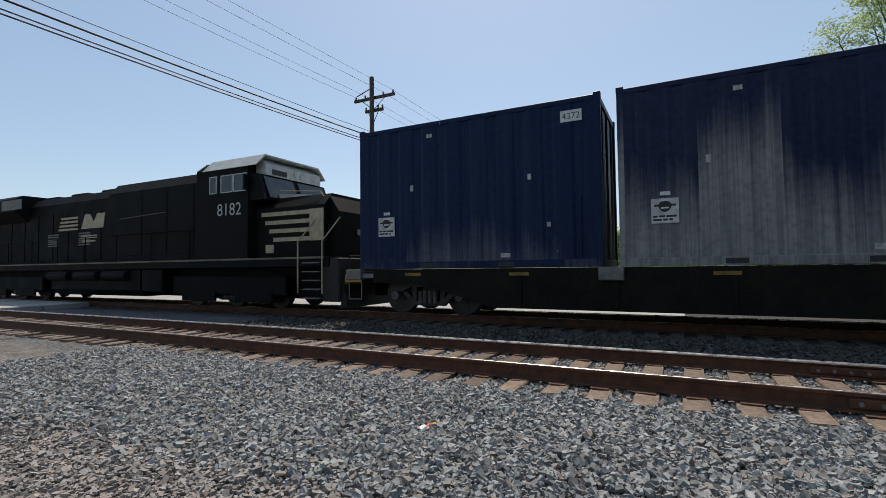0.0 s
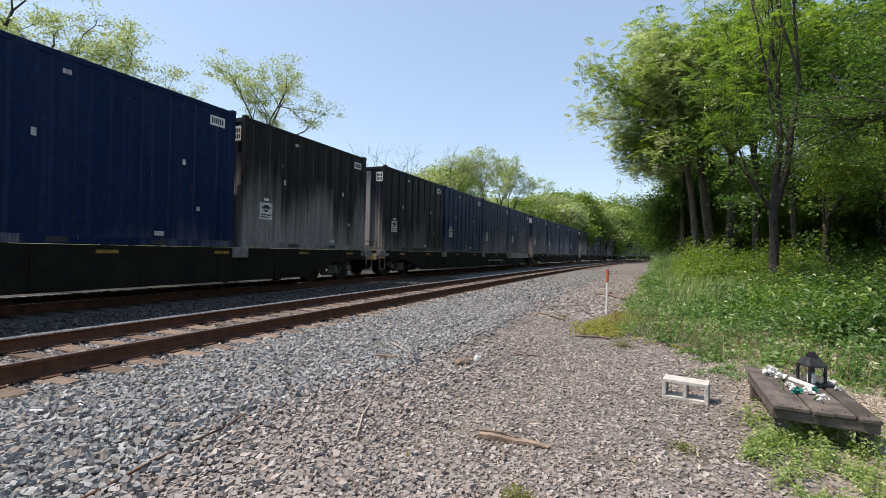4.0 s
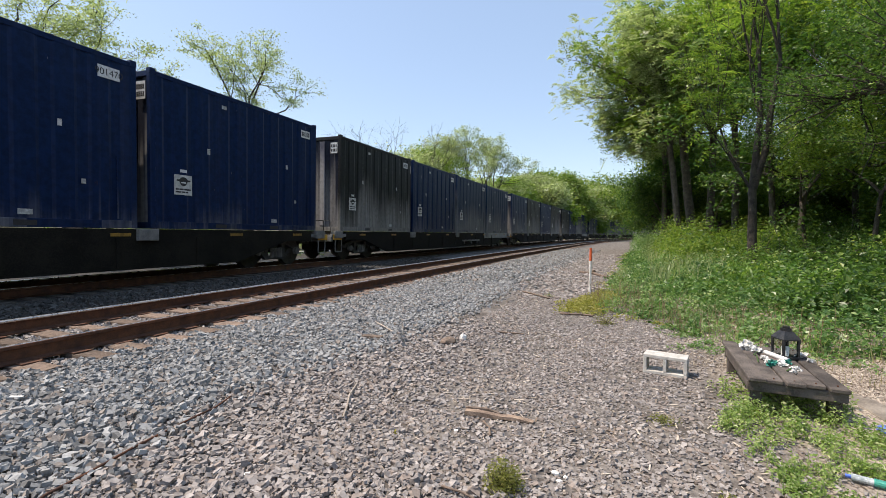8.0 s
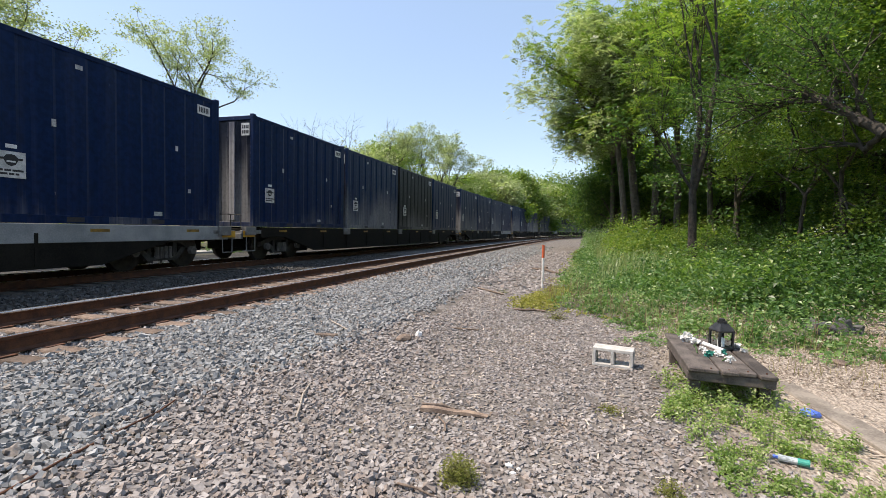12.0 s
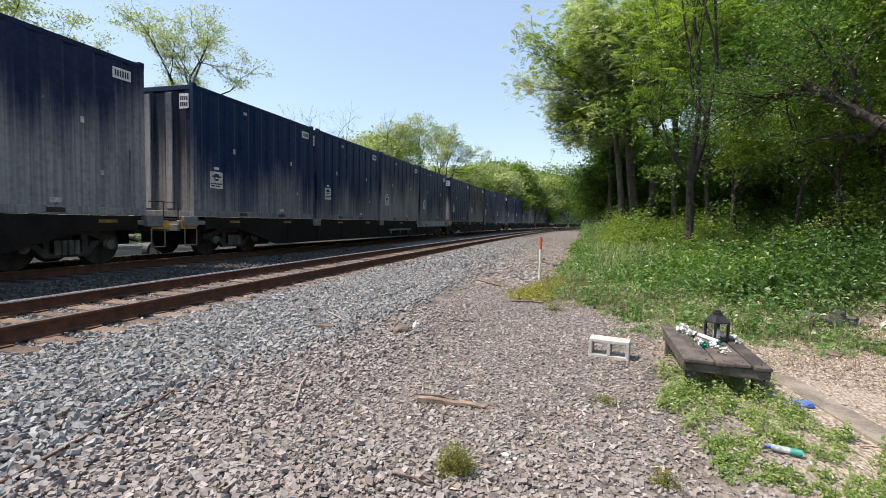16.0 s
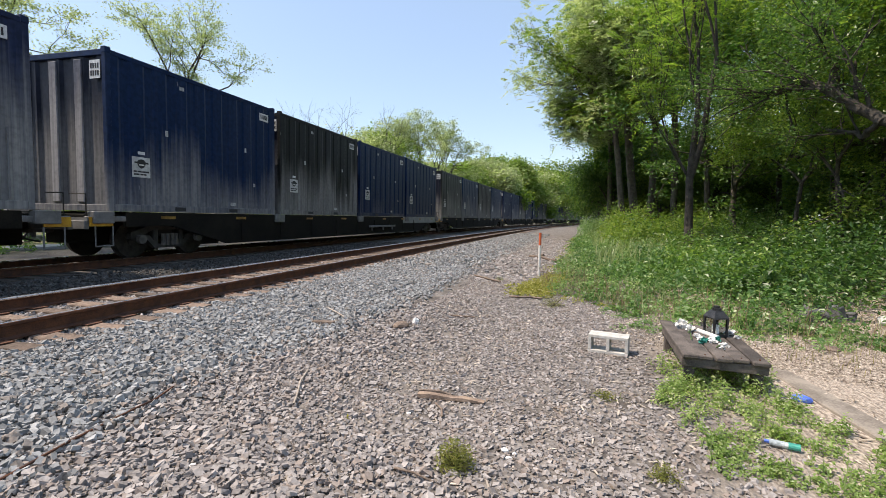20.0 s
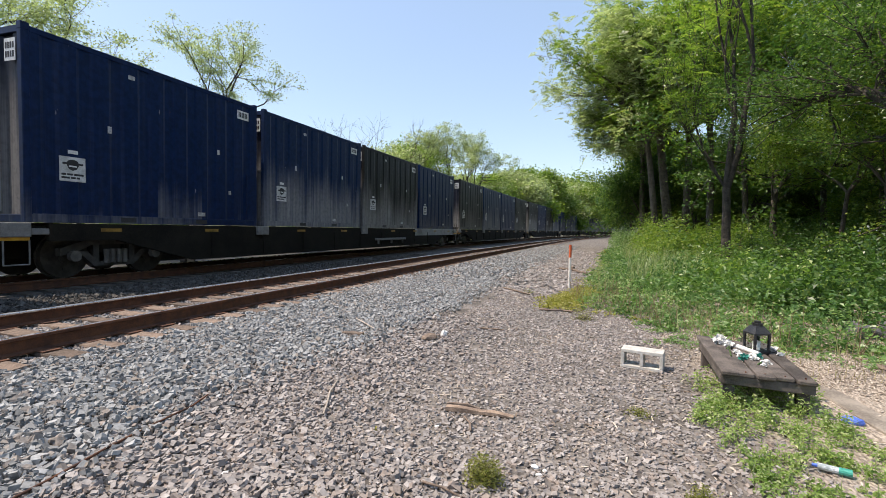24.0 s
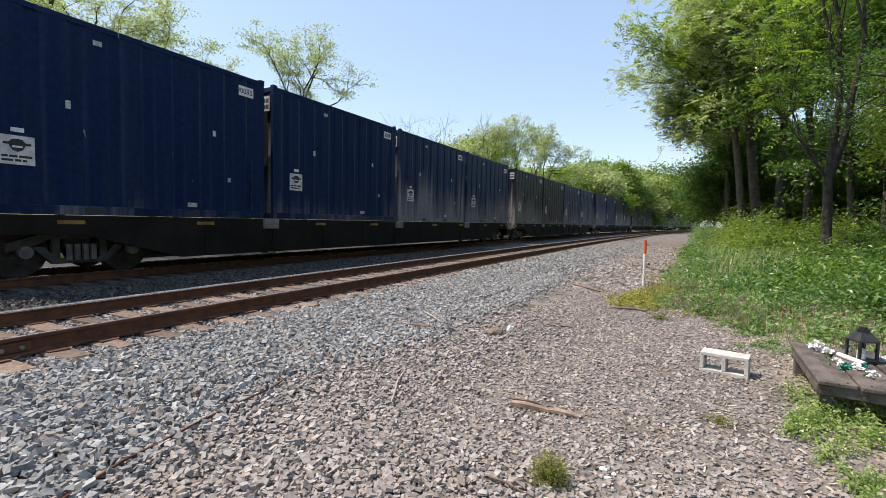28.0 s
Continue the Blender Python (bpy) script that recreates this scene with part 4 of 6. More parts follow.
HEDGE = [(-34, 33, 3.2), (-41, 36, 3.4), (-52, 38, 3.4), (-57, 40, 3.4), (-62, 44, 4.2), (-65.2, 46, 6.0), (-67.6, 48, 6.2), (-70, 60, 5.2), (-73, 64, 5.4), (-76, 66, 5.6), (-78, 70, 6.2), (-80, 76, 7.0), (-82, 82, 7.4), (-83.7, 90, 7.8),
         (-85.2, 100, 8.0), (-86.6, 112, 8.4), (-88, 126, 8.8), (-89.3, 145, 9.2), (-90.5, 165, 9.4), (-91.5, 190, 9.8), (-92.3, 205, 9.8), (-93, 225, 10), (-12, 36, 2.8), (6, 40, 2.4), (20, 44, 2.6), (44, 60, 3.2), (58, 75, 4.0), (64, 70, 4.0)]
for k, (az, dist, hh) in enumerate(HEDGE):
    tree("hedgerow_tree", "full green tree in the hedgerow across the tracks", 80 + k, polar(az, dist), hh * 0.68, 0.2, 0.6, 0.8, 3, ("leaf", 1.0, 50, 0.55 + dist / 190, 0.26 if dist < 60 else 0.2 + dist / 300), (LEAF, HEDGE_LEAF, LEAF_PALE)[k % 3], turn=k * 50,
         group="hedgerow across the tracks", stems=5, rise=0.25)


# ---- undergrowth on the verge ----
def inside(rng, n, test, x0, x1, y0, y1):
    p = np.stack([rng.uniform(x0, x1, n), rng.uniform(y0, y1, n)], 1)
    return p[test(p[:, 0], p[:, 1])]


def off_line(x, y):
    return y + x * x / 2000.0


def verge_edge(x):
    """Where the green begins, across the path from the track."""
    return np.interp(x, (4.5, 5.5, 5.75, 6.2, 6.7, 7.6, 8.4, 9.2, 11, 14, 23, 60, 115, 200), (-6.0, -4.4, -3.6, -2.3, -1.45, -0.85, -0.2, 0.2, 0.2, 0.0, -0.35, -1.6, -5.2, -18.0))


def blades(name, label, seed, pts, height, width, material):
    rng = np.random.default_rng(seed)
    n = len(pts)
    base = np.stack([pts[:, 0], pts[:, 1], relief(pts[:, 0], pts[:, 1]) - 0.01], 1)
    a = rng.uniform(0, 2 * np.pi, n)
    side = np.stack([np.cos(a), np.sin(a), 0 * a], 1) * width / 2
    h = (height * rng.uniform(0.4, 1.2, n))[:, None]
    bend = np.stack([-np.sin(a), np.cos(a), 0 * a], 1) * rng.uniform(0.05, 0.6, n)[:, None] * h
    up = np.array([[0, 0, 1.0]]) * h
    v = np.stack([base - side, base + side, base + side * 0.7 + up * 0.6 + bend * 0.35, base - side * 0.7 + up * 0.6 + bend * 0.35, base + up * 0.93 + bend], 1).reshape(-1, 3)
    k = np.arange(n)[:, None] * 5
    f = np.concatenate([k + np.array([[0, 1, 2]]), k + np.array([[0, 2, 3]]), k + np.array([[3, 2, 4]])])
    return thing(name, label, "grass", kind="stuff", data=mesh_from(name, v, f, material))


def clumps(name, label, seed, pts, wide, height, leaf, per, material, slim=0.6, flat=0.9):
    """Domed plants crowded together, each a shell of leaves that face up and out."""
    rng = np.random.default_rng(seed)
    n = len(pts)
    r = np.repeat((wide * rng.uniform(0.6, 1.3, n)), per)[:, None]
    h = np.repeat((height * rng.uniform(0.55, 1.25, n)), per)[:, None]
    d = rand_dirs(rng, n * per)
    d[:, 2] = np.abs(d[:, 2])
    k = rng.uniform(0.5, 1.0, (n * per, 1)) ** 0.6
    base = np.stack([pts[:, 0], pts[:, 1], relief(pts[:, 0], pts[:, 1])], 1).repeat(per, 0)
    at = base + d * k * np.concatenate([r, r, h], 1)
    leaf = np.repeat(np.broadcast_to(leaf, (n,)), per)
    return thing(name, label, "undergrowth", kind="stuff", data=leaf_mesh(name, at, leaf, rng, material, slim, flat, 0.1))


def waves(x, y):
    return 0.5 + 0.25 * np.sin(x * 1.7 + 1.3 * np.sin(y * 1.9)) + 0.25 * np.sin(y * 2.3 + x * 0.8)


rng = np.random.default_rng(5)
low = inside(rng, 9000, lambda x, y: (y < verge_edge(x) + rng.normal(size=len(x)) * 0.2) & (y > verge_edge(x) - 3.4), 4.5, 36, -9, 1)
low = low[rng.random(len(low)) < np.interp(low[:, 0], (5, 12, 36), (1.0, 0.85, 0.4))]
low = low[np.hypot(low[:, 0] - 7.15, (low[:, 1] + 3.5) * 0.7) > 0.36]
depth_in = np.clip(verge_edge(low[:, 0]) - low[:, 1], 0, 2.5)
tallness = (0.10 + depth_in * 0.22) * (0.3 + 1.35 * waves(low[:, 0] * 1.2, low[:, 1] * 1.1))
# Pale herbs thin out deeper in, so the leaf colours carry the trees' shade.
pale = rng.random(len(low)) < (0.25 + 0.5 * waves(low[:, 1] * 2, low[:, 0])) * np.interp(depth_in, (1.0, 2.3), (1.0, 0.25))
for mask, seed, material, label in ((pale, 6, HERB, "bright broad-leaved herbs along the verge"), (~pale, 16, WEED, "deeper green weeds and seedlings along the verge")):
    q = low[mask]
    clumps("herbs", label, seed, q, 0.12 + 0.004 * q[:, 0], tallness[mask], 0.05 + 0.0028 * q[:, 0], 26, material)
tall = inside(rng, 9000, lambda x, y: (y < verge_edge(x) - 0.9) & (y > verge_edge(x) - 3.6) & (waves(x, y) > 0.45), 12, 36, -6, 0)
blades("tall_grass", "tall grey-green grass in the verge", 7, tall, 0.85, 0.02, GRASS)
thin = inside(rng, 9000, lambda x, y: (y < verge_edge(x) + 0.1) & (y > verge_edge(x) - 2.0), 5.5, 20, -5, 1)
blades("short_grass", "short fresh grass between the herbs", 17, thin, 0.26, 0.008, GRASS)
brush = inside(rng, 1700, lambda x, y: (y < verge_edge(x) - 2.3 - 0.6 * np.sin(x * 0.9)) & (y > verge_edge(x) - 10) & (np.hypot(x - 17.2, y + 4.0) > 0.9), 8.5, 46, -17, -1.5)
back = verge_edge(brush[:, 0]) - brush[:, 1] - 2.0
# Front plants get the lit leaf colour, those behind the shade-darkened one.
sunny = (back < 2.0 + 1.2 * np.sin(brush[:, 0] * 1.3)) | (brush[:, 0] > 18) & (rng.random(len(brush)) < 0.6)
for mask, seed, material, label in ((~sunny, 8, SHADED_BRUSH_LEAF, "dense broad-leaved brush below the trees, its leaves darkened for shade"), (sunny, 28, SHRUB_LEAF, "fresh green shrubs at the foot of the trees")):
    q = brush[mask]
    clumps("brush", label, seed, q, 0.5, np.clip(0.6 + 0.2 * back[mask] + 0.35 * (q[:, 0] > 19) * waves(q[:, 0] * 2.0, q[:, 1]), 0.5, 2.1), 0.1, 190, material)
below = inside(rng, 150, lambda x, y: (y < verge_edge(x) - 1.6) & (np.hypot(x - 17.2, y + 4.0) > 1.6), 19, 30, -6.5, -1.5)
clumps("shrubs", "fresh green shrubs before the trunks of the grove", 39, below, 0.65, np.interp(below[:, 0], (19, 24, 30), (1.1, 1.9, 2.3)), 0.125, 190, LEAF)
far_shrubs = inside(rng, 150, lambda x, y: (y < verge_edge(x) - 0.2) & (y > verge_edge(x) - 2.6), 24, 75, -8, 0)
clumps("shrubs", "bright rounded shrubs where the path meets the wood", 38, far_shrubs, 0.55, np.interp(far_shrubs[:, 0], (24, 34, 75), (0.6, 1.3, 2.4)), 0.12, 170, HERB)
rods_at = inside(rng, 200, lambda x, y: (y < verge_edge(x) - 3.2) & (y > verge_edge(x) - 11), 10, 40, -16, -2)
dead = []
for x, y in rods_at:
    p, d = np.array([x, y, relief(np.float64(x), np.float64(y))]), rand_dirs(rng, 1)[0] * 0.5 + np.array([0, 0, 0.9])
    for k in range(9):
        d = d + rng.normal(size=3) * 0.42 - np.array([0, 0, 0.07 * k * 0.5])
        d = d / np.linalg.norm(d)
        dead.append((p, p + d * 0.24, 0.012 - 0.001 * k, 0.011 - 0.001 * k))
        p = p + d * 0.24
thing("bare_twigs", "tangle of bare grey twigs and vines in the wood", "undergrowth", kind="stuff", data=tube_mesh("bare_twigs", dead, BARK))
trackside = inside(rng, 420, lambda x, y: (off_line(x, y) > 18.0) & (off_line(x, y) < 22) & ((x < -14) | (x > -2.5)) & ((x < 25) | (x > 37)), -45, 90, 10, 22)
clumps("trackside_brush", "dark weeds and brush beyond the far track", 14, trackside, 0.8, 0.75, 0.17, 90, LEAF_DARK)
hedge = inside(rng, 170, lambda x, y: (off_line(x, y) > 22) & ((x < -16) | (x > -1)), -40, 120, 4, 28)
clumps("hedge", "low green hedge along the field across the tracks", 19, hedge, 1.5, 2.0, 0.3, 170, HEDGE_LEAF)
patch_yellow = np.stack([rng.uniform(8.2, 11.5, 330), rng.normal(size=330)], 1)
patch_yellow[:, 1] = np.interp(patch_yellow[:, 0], (8.2, 9.2, 10.6, 11.5), (0.55, 0.6, 0.2, 0.1)) + patch_yellow[:, 1] * 0.17
clumps("yellow_weeds", "mat of yellowing weeds spreading onto the gravel", 29, patch_yellow, 0.13, 0.09, 0.05, 18, YELLOW_WEED)
fringe = inside(rng, 1500, lambda x, y: np.abs(y - verge_edge(x) - 0.16 - 0.1 * np.sin(x * 2)) < 0.24, 7.6, 34, -6, 1.2)
clumps("yellow_weeds", "yellowing creeping weeds at the edge of the gravel", 9, fringe, 0.13, 0.10, 0.05, 16, YELLOW_WEED)


def near_patch(x, y):
    return (x > 2.55) & (x < 4.5) & (y < -0.62 - 0.1 * np.sin(x * 5)) & (y > -1.05 - (x - 2.5) * 0.22 - 0.35) | (np.hypot((x - 3.3) / 0.9, (y + 1.35) / 0.75) < 0.9) | (x > 2.6) & (x < 3.5) & (y < -1.6) & (y > -2.7)


patch = inside(rng, 3300, lambda x, y: near_patch(x - 0.2, y + 0.17) & (np.sin(x * 9 + 2 * np.sin(y * 7)) * np.sin(y * 8 + x * 3) > rng.uniform(-0.85, 0.5, len(x))) & (np.hypot(x - 3.16, y + 1.335) > 0.14) & (np.hypot(x - 4.05, y + 1.76) > 0.17) & ((x < 3.55) | (y > -1.72)), 2.3, 4.9, -2.9, -0.5)
clumps("clover_patch", "low bright green weeds in front of the table", 10, patch, 0.045, np.interp(patch[:, 0], (2.5, 3.0, 3.6, 4.2), (0.03, 0.06, 0.12, 0.17)), 0.026, 20, CLOVER, 0.6)
lawn = patch[rng.random(len(patch)) < 0.45]
blades("patch_grass", "thin green grass among the weeds by the table", 11, lawn + rng.normal(size=lawn.shape) * 0.03, 0.15, 0.006, GRASS)
dry = inside(rng, 5200, lambda x, y: (y < -0.7 - rng.uniform(0, 1.4, len(x))) & (y > -6) & (y < verge_edge(x) + 3.0), 1.8, 9.5, -6, -0.6)
blades("dry_grass", "thin dry grass on the wood chips", 12, dry, 0.12, 0.006, STRAW)
sprouts = inside(rng, 1500, lambda x, y: (y < -0.55) & (y < verge_edge(x) + 1.3 + waves(x * 2, y * 2)) & (y > verge_edge(x) - 0.5) & (waves(y * 3, x * 2.5) > 0.45), 3.2, 9.5, -5, 0.5)
clumps("seedlings", "scattered green seedlings on the wood chips", 18, sprouts, 0.07, 0.07, 0.04, 14, HERB)
stems = []
for x, y in inside(rng, 900, lambda x, y: np.abs(y - verge_edge(x) + 0.25) < 0.45, 5.6, 10.5, -4, 1):
    p = np.array([x, y, relief(np.float64(x), np.float64(y))])
    q = p + np.array([rng.normal() * 0.1, rng.normal() * 0.1, rng.uniform(0.2, 0.5)])
    stems += [(p, q, 0.003, 0.002), (q, q + np.array([rng.normal() * 0.06, rng.normal() * 0.06, 0.08]), 0.002, 0.001)]
thing("dry_stalks", "thin reddish dead stalks among the herbs", "undergrowth", kind="stuff", data=tube_mesh("dry_stalks", stems, DRY_STALK))


def tuft(name, label, seed, x, y, r, h, n):
    rng = np.random.default_rng(seed)
    d = rand_dirs(rng, n)
    d[:, 2] = np.abs(d[:, 2])
    q = d * rng.uniform(0.2, 1.0, (n, 1)) * np.array([r, r, h])
    z = float(relief(np.float64(x), np.float64(y)))
    t = thing(name, label, "plant", pose(x, y, z))
    part("stems", tube_mesh("stems", [(np.zeros(3), q[i] * 0.9, 0.003, 0.0015) for i in range(0, n, 12)], BARK), None, t)
    part("leaves", leaf_mesh("leaves", q, 0.024, rng, TUFT_LEAF, 0.22, 0.2), None, t)


tuft("weed_tuft", "small bushy green weed growing from the gravel", 31, 2.42, 0.54, 0.12, 0.17, 1500)
tuft("weed_tuft", "sparse grassy weed on the path", 32, 2.62, -0.55, 0.10, 0.09, 300)
tuft("weed_tuft", "leafy weed at the edge of the path", 33, 7.55, 0.15, 0.22, 0.22, 600)
tuft("weed_tuft", "small weed beside a dead branch", 34, 10.1, 1.35, 0.13, 0.14, 240)
tuft("weed_tuft", "low weed by the wood chips", 35, 3.75, -0.35, 0.12, 0.05, 240)



# ---- locomotives ----
LOCO_BLACK = plain("locomotive_black", (0.004, 0.004, 0.004), (0.010, 0.0095, 0.009), 0.7, 1.5, 40, Specular_IOR_Level=0.12)
GLASS = plain("dark_glass", (0.02, 0.03, 0.03), (0.04, 0.055, 0.055), 0.06, 3, 30, 0.0, 0.0)
CREAM = plain("cream_stripe", (0.34, 0.28, 0.17), (0.50, 0.42, 0.28), 0.6, 5, 60)
DIM_CREAM = plain("grimy_cream", (0.10, 0.085, 0.05), (0.26, 0.22, 0.15), 0.7, 1.2, 40)
SILVER = plain("dusty_white_paint", (0.36, 0.37, 0.35), (0.52, 0.53, 0.50), 0.5, 4, 60)


def section(outline, x0, x1):
    return prism(outline, x0, x1, "X")


def locomotive():
    """Front buffer plane at x 0, rail level at z 0, long hood towards -x."""
    c = thing("locomotive", "black diesel locomotive with cream stripes and a white-topped nose", "locomotive", group="locomotives of the train")
    part("frame", B((-22.2, -0.35, -1.5, 1.5, 1.22, 1.5), bevel=0.02), LOCO_BLACK, c)
    for y in (-1.512, 1.512):
        part("sill_stripe", B((-22.2, -0.5, y - 0.008, y + 0.008, 1.44, 1.49)), DIM_CREAM, c, "grimy cream line along the frame")
    hood = [(-0.95, 1.5), (-0.95, 3.95), (-0.7, 4.28), (0.7, 4.28), (0.95, 3.95), (0.95, 1.5)]
    hb = part("long_hood", section(hood, -21.6, -5.6), LOCO_BLACK, c)
    for i in range(13):
        x = -20.9 + i * 1.15
        part("hood_door", B((x, x + 1.05, -0.975, -0.952, 1.62, 3.55), bevel=0.008), LOCO_BLACK, hb)
    part("radiator", section([(-0.95, 3.3), (-1.48, 3.75), (-1.48, 4.3), (-1.2, 4.46), (1.2, 4.46), (1.48, 4.3), (1.48, 3.75), (0.95, 3.3)], -21.6, -17.2), LOCO_BLACK, c)
    part("inverter_cabinet", section([(-1.4, 1.5), (-1.4, 3.95), (-1.1, 4.31), (1.1, 4.31), (1.4, 3.95), (1.4, 1.5)], -10.5, -5.62), LOCO_BLACK, c)
    for x in (-9.7, -8.35, -7.0):
        part("cabinet_door", B((x, x + 1.15, -1.415, -1.4, 1.7, 3.85), bevel=0.006), LOCO_BLACK, c)
    part("cabinet_rail", rods(((-9.8, -1.44, 3.0), (-7.2, -1.44, 3.1), 0.012), n=6), GREY_STEEL, c)
    for x in (-16.4, -14.2, -12.0, -10.0):
        part("roof_hatch", B((x - 0.6, x + 0.6, -0.55, 0.55, 4.28, 4.4), bevel=0.03), LOCO_BLACK, c)
    cab = [(-1.5, 1.5), (-1.5, 4.26), (-1.15, 4.55), (1.15, 4.55), (1.5, 4.26), (1.5, 1.5)]
    part("cab", section(cab, -5.6, -3.35), LOCO_BLACK, c, "black cab")
    part("cab_roof", section([(-1.54, 4.22), (-1.17, 4.60), (1.17, 4.60), (1.54, 4.22), (1.5, 4.22), (1.15, 4.56), (-1.15, 4.56), (-1.5, 4.22)], -5.3, -3.0), SILVER, c, "dusty pale cab roof edge")
    part("brow", prism([(-3.35, 3.98), (-2.95, 3.98), (-2.95, 4.3), (-3.35, 4.55)], -1.2, 1.2), SILVER, c, "pale number-board brow")
    part("number_board", B((-2.955, -2.94, -0.95, -0.35, 4.02, 4.18)), INK, c)
    part("windscreen_front", prism([(-3.35, 3.2), (-2.7, 3.2), (-3.0, 3.98), (-3.35, 3.98)], -1.45, 1.45), LOCO_BLACK, c)
    for y in (-1.28, 0.1):
        part("windscreen", prism([(-2.69, 3.27), (-2.675, 3.27), (-2.945, 3.92), (-2.96, 3.92)], y, y + 1.18), GLASS, c, "sloping windscreen glass")
    for x0, x1 in ((-4.95, -4.7), (-4.45, -4.0), (-3.9, -3.42)):
        part("cab_window", B((x0, x1, -1.512, -1.5, 3.52, 4.0)), GLASS, c)
        part("window_frame", B((x0 - 0.04, x0, -1.52, -1.5, 3.5, 4.03), (x1, x1 + 0.04, -1.52, -1.5, 3.5, 4.03), (x0, x1, -1.52, -1.5, 4.0, 4.03), (x0, x1, -1.52, -1.5, 3.49, 3.52)), SILVER, c)
    part("nose", section([(-1.2, 1.5), (-1.2, 2.95), (-0.9, 3.28), (0.9, 3.28), (1.2, 2.95), (1.2, 1.5)], -3.3, -0.72), LOCO_BLACK, c, "black short nose")
    part("nose_top", prism([(-3.3, 3.42), (-2.6, 3.40), (-1.5, 3.31), (-1.5, 3.27), (-3.3, 3.27)], -0.9, 0.9), SILVER, c, "pale dusty nose top")
    part("nose_front", prism([(-0.72, 1.5), (-0.36, 1.5), (-0.40, 2.75), (-0.71, 3.2)], -1.0, 1.0), LOCO_BLACK, c)
    for i in range(4):
        z = 1.96 + i * 0.25
        part("nose_stripe", B((-2.62 + i * -0.16, -0.95, -1.216, -1.2, z, z + 0.115)), CREAM, c, "cream nose stripe")
    part("nose_panel", B((-1.25, -0.76, -1.222, -1.2, 1.95, 2.84)), CREAM, c, "cream end of the stripes")
    part("pilot", B((-0.6, -0.05, -1.45, 1.45, 0.28, 1.45), bevel=0.03), DARK_STEEL, c)
    part("pilot_plow", prism([(-0.1, 0.12), (0.12, 0.12), (-0.02, 0.75), (-0.1, 0.75)], -1.3, 1.3), DARK_STEEL, c)
    part("coupler", B((-0.1, 0.4, -0.13, 0.13, 0.68, 0.95), bevel=0.02), DARK_STEEL, c)
    for i in range(5):
        part("step", B((-1.25, -0.65, -1.53, -1.2, 0.35 + i * 0.24, 0.38 + i * 0.24)), GREY_STEEL, c)
    for x in (-1.4, -0.55):
        part("handrail", rods(((x, -1.52, 0.5), (x, -1.52, 1.9), 0.022), ((x, -1.52, 1.9), (x + 0.35, -1.2, 2.55), 0.022), n=6), CREAM, c, "cream step handrail")
    part("walkway_rail", rods(((-21.8, -1.46, 2.45), (-5.8, -1.46, 2.45), 0.018), n=6), LOCO_BLACK, c)
    for i in range(9):
        x = -21.6 + i * 1.95
        part("stanchion", rods(((x, -1.46, 1.5), (x, -1.46, 2.45), 0.018), n=6), LOCO_BLACK, c)
    part("headlight", rods(((-0.42, -0.12, 2.2), (-0.32, -0.12, 2.2), 0.09), n=12), SILVER, c)
    for x in (-20.4, -18.3):
        part("radiator_grille", B((x, x + 1.7, -1.5, -1.482, 3.82, 4.24)), GREY_STEEL, c, "grey radiator grille")
    for x, z in ((-15.6, 2.2), (-13.3, 2.2), (-11.0, 2.2)):
        part("hood_vent", B(*[(x, x + 0.8, -0.985, -0.973, z + k * 0.09, z + 0.05 + k * 0.09) for k in range(6)]), GREY_STEEL, c)
    part("cab_mirror", B((-3.38, -3.3, -1.66, -1.52, 3.5, 3.95), bevel=0.01), LOCO_BLACK, c)
    part("nose_handrail", rods(((-2.6, -0.95, 3.5), (-1.1, -0.95, 3.36), 0.016), ((-1.1, -0.95, 3.36), (-0.45, -0.95, 2.6), 0.016), n=6), CREAM, c, "cream handrail over the nose")
    part("brow_light", rods(((-2.97, 0.05, 4.14), (-2.9, 0.05, 4.14), 0.1), ((-2.97, 0.3, 4.14), (-2.9, 0.3, 4.14), 0.1), n=12), SILVER, c, "twin headlights")
    part("roof_box", B((-5.2, -4.2, -0.5, 0.5, 4.56, 4.68), bevel=0.03), SILVER, c, "pale cab roof unit")
    part("horn", rods(((-9.4, 0, 4.42), (-9.0, 0, 4.48), 0.07), n=8), GREY_STEEL, c)
    part("underframe", B((-21.6, -0.7, -0.85, 0.85, 0.30, 1.24), bevel=0.03), LOCO_BLACK, c)
    part("equipment_box", B((-8.5, -7.4, -1.42, -0.9, 0.45, 1.22), bevel=0.03), LOCO_BLACK, c)
    part("fuel_tank", section([(-1.4, 0.5), (-1.15, 0.28), (1.15, 0.28), (1.4, 0.5), (1.4, 1.2), (-1.4, 1.2)], -14.3, -8.6), LOCO_BLACK, c)
    for x in (-13.6, -11.7, -9.9):
        part("air_reservoir", rods(((x - 0.7, -1.45, 1.0), (x + 0.7, -1.45, 1.0), 0.17), n=12), LOCO_BLACK, c)
    for x in (-4.6, -17.9):
        part("bogie_side", B((x - 2.5, x + 2.5, -1.24, -1.12, 0.4, 0.98), (x - 2.0, x - 0.4, -1.28, -1.2, 0.18, 0.5), (x + 0.4, x + 2.0, -1.28, -1.2, 0.18, 0.5), bevel=0.03), LOCO_BLACK, c)
        t, _ = truck(c, x, 3.7, "bogie")
        wheelset(t, 0.0)
    part("flag_stripes", B(*[(-14.75 + i * 0.06, -13.35, -1.0, -0.978, 2.82 + i * 0.15, 2.90 + i * 0.15) for i in range(4)]), CREAM, c, "cream emblem bars")
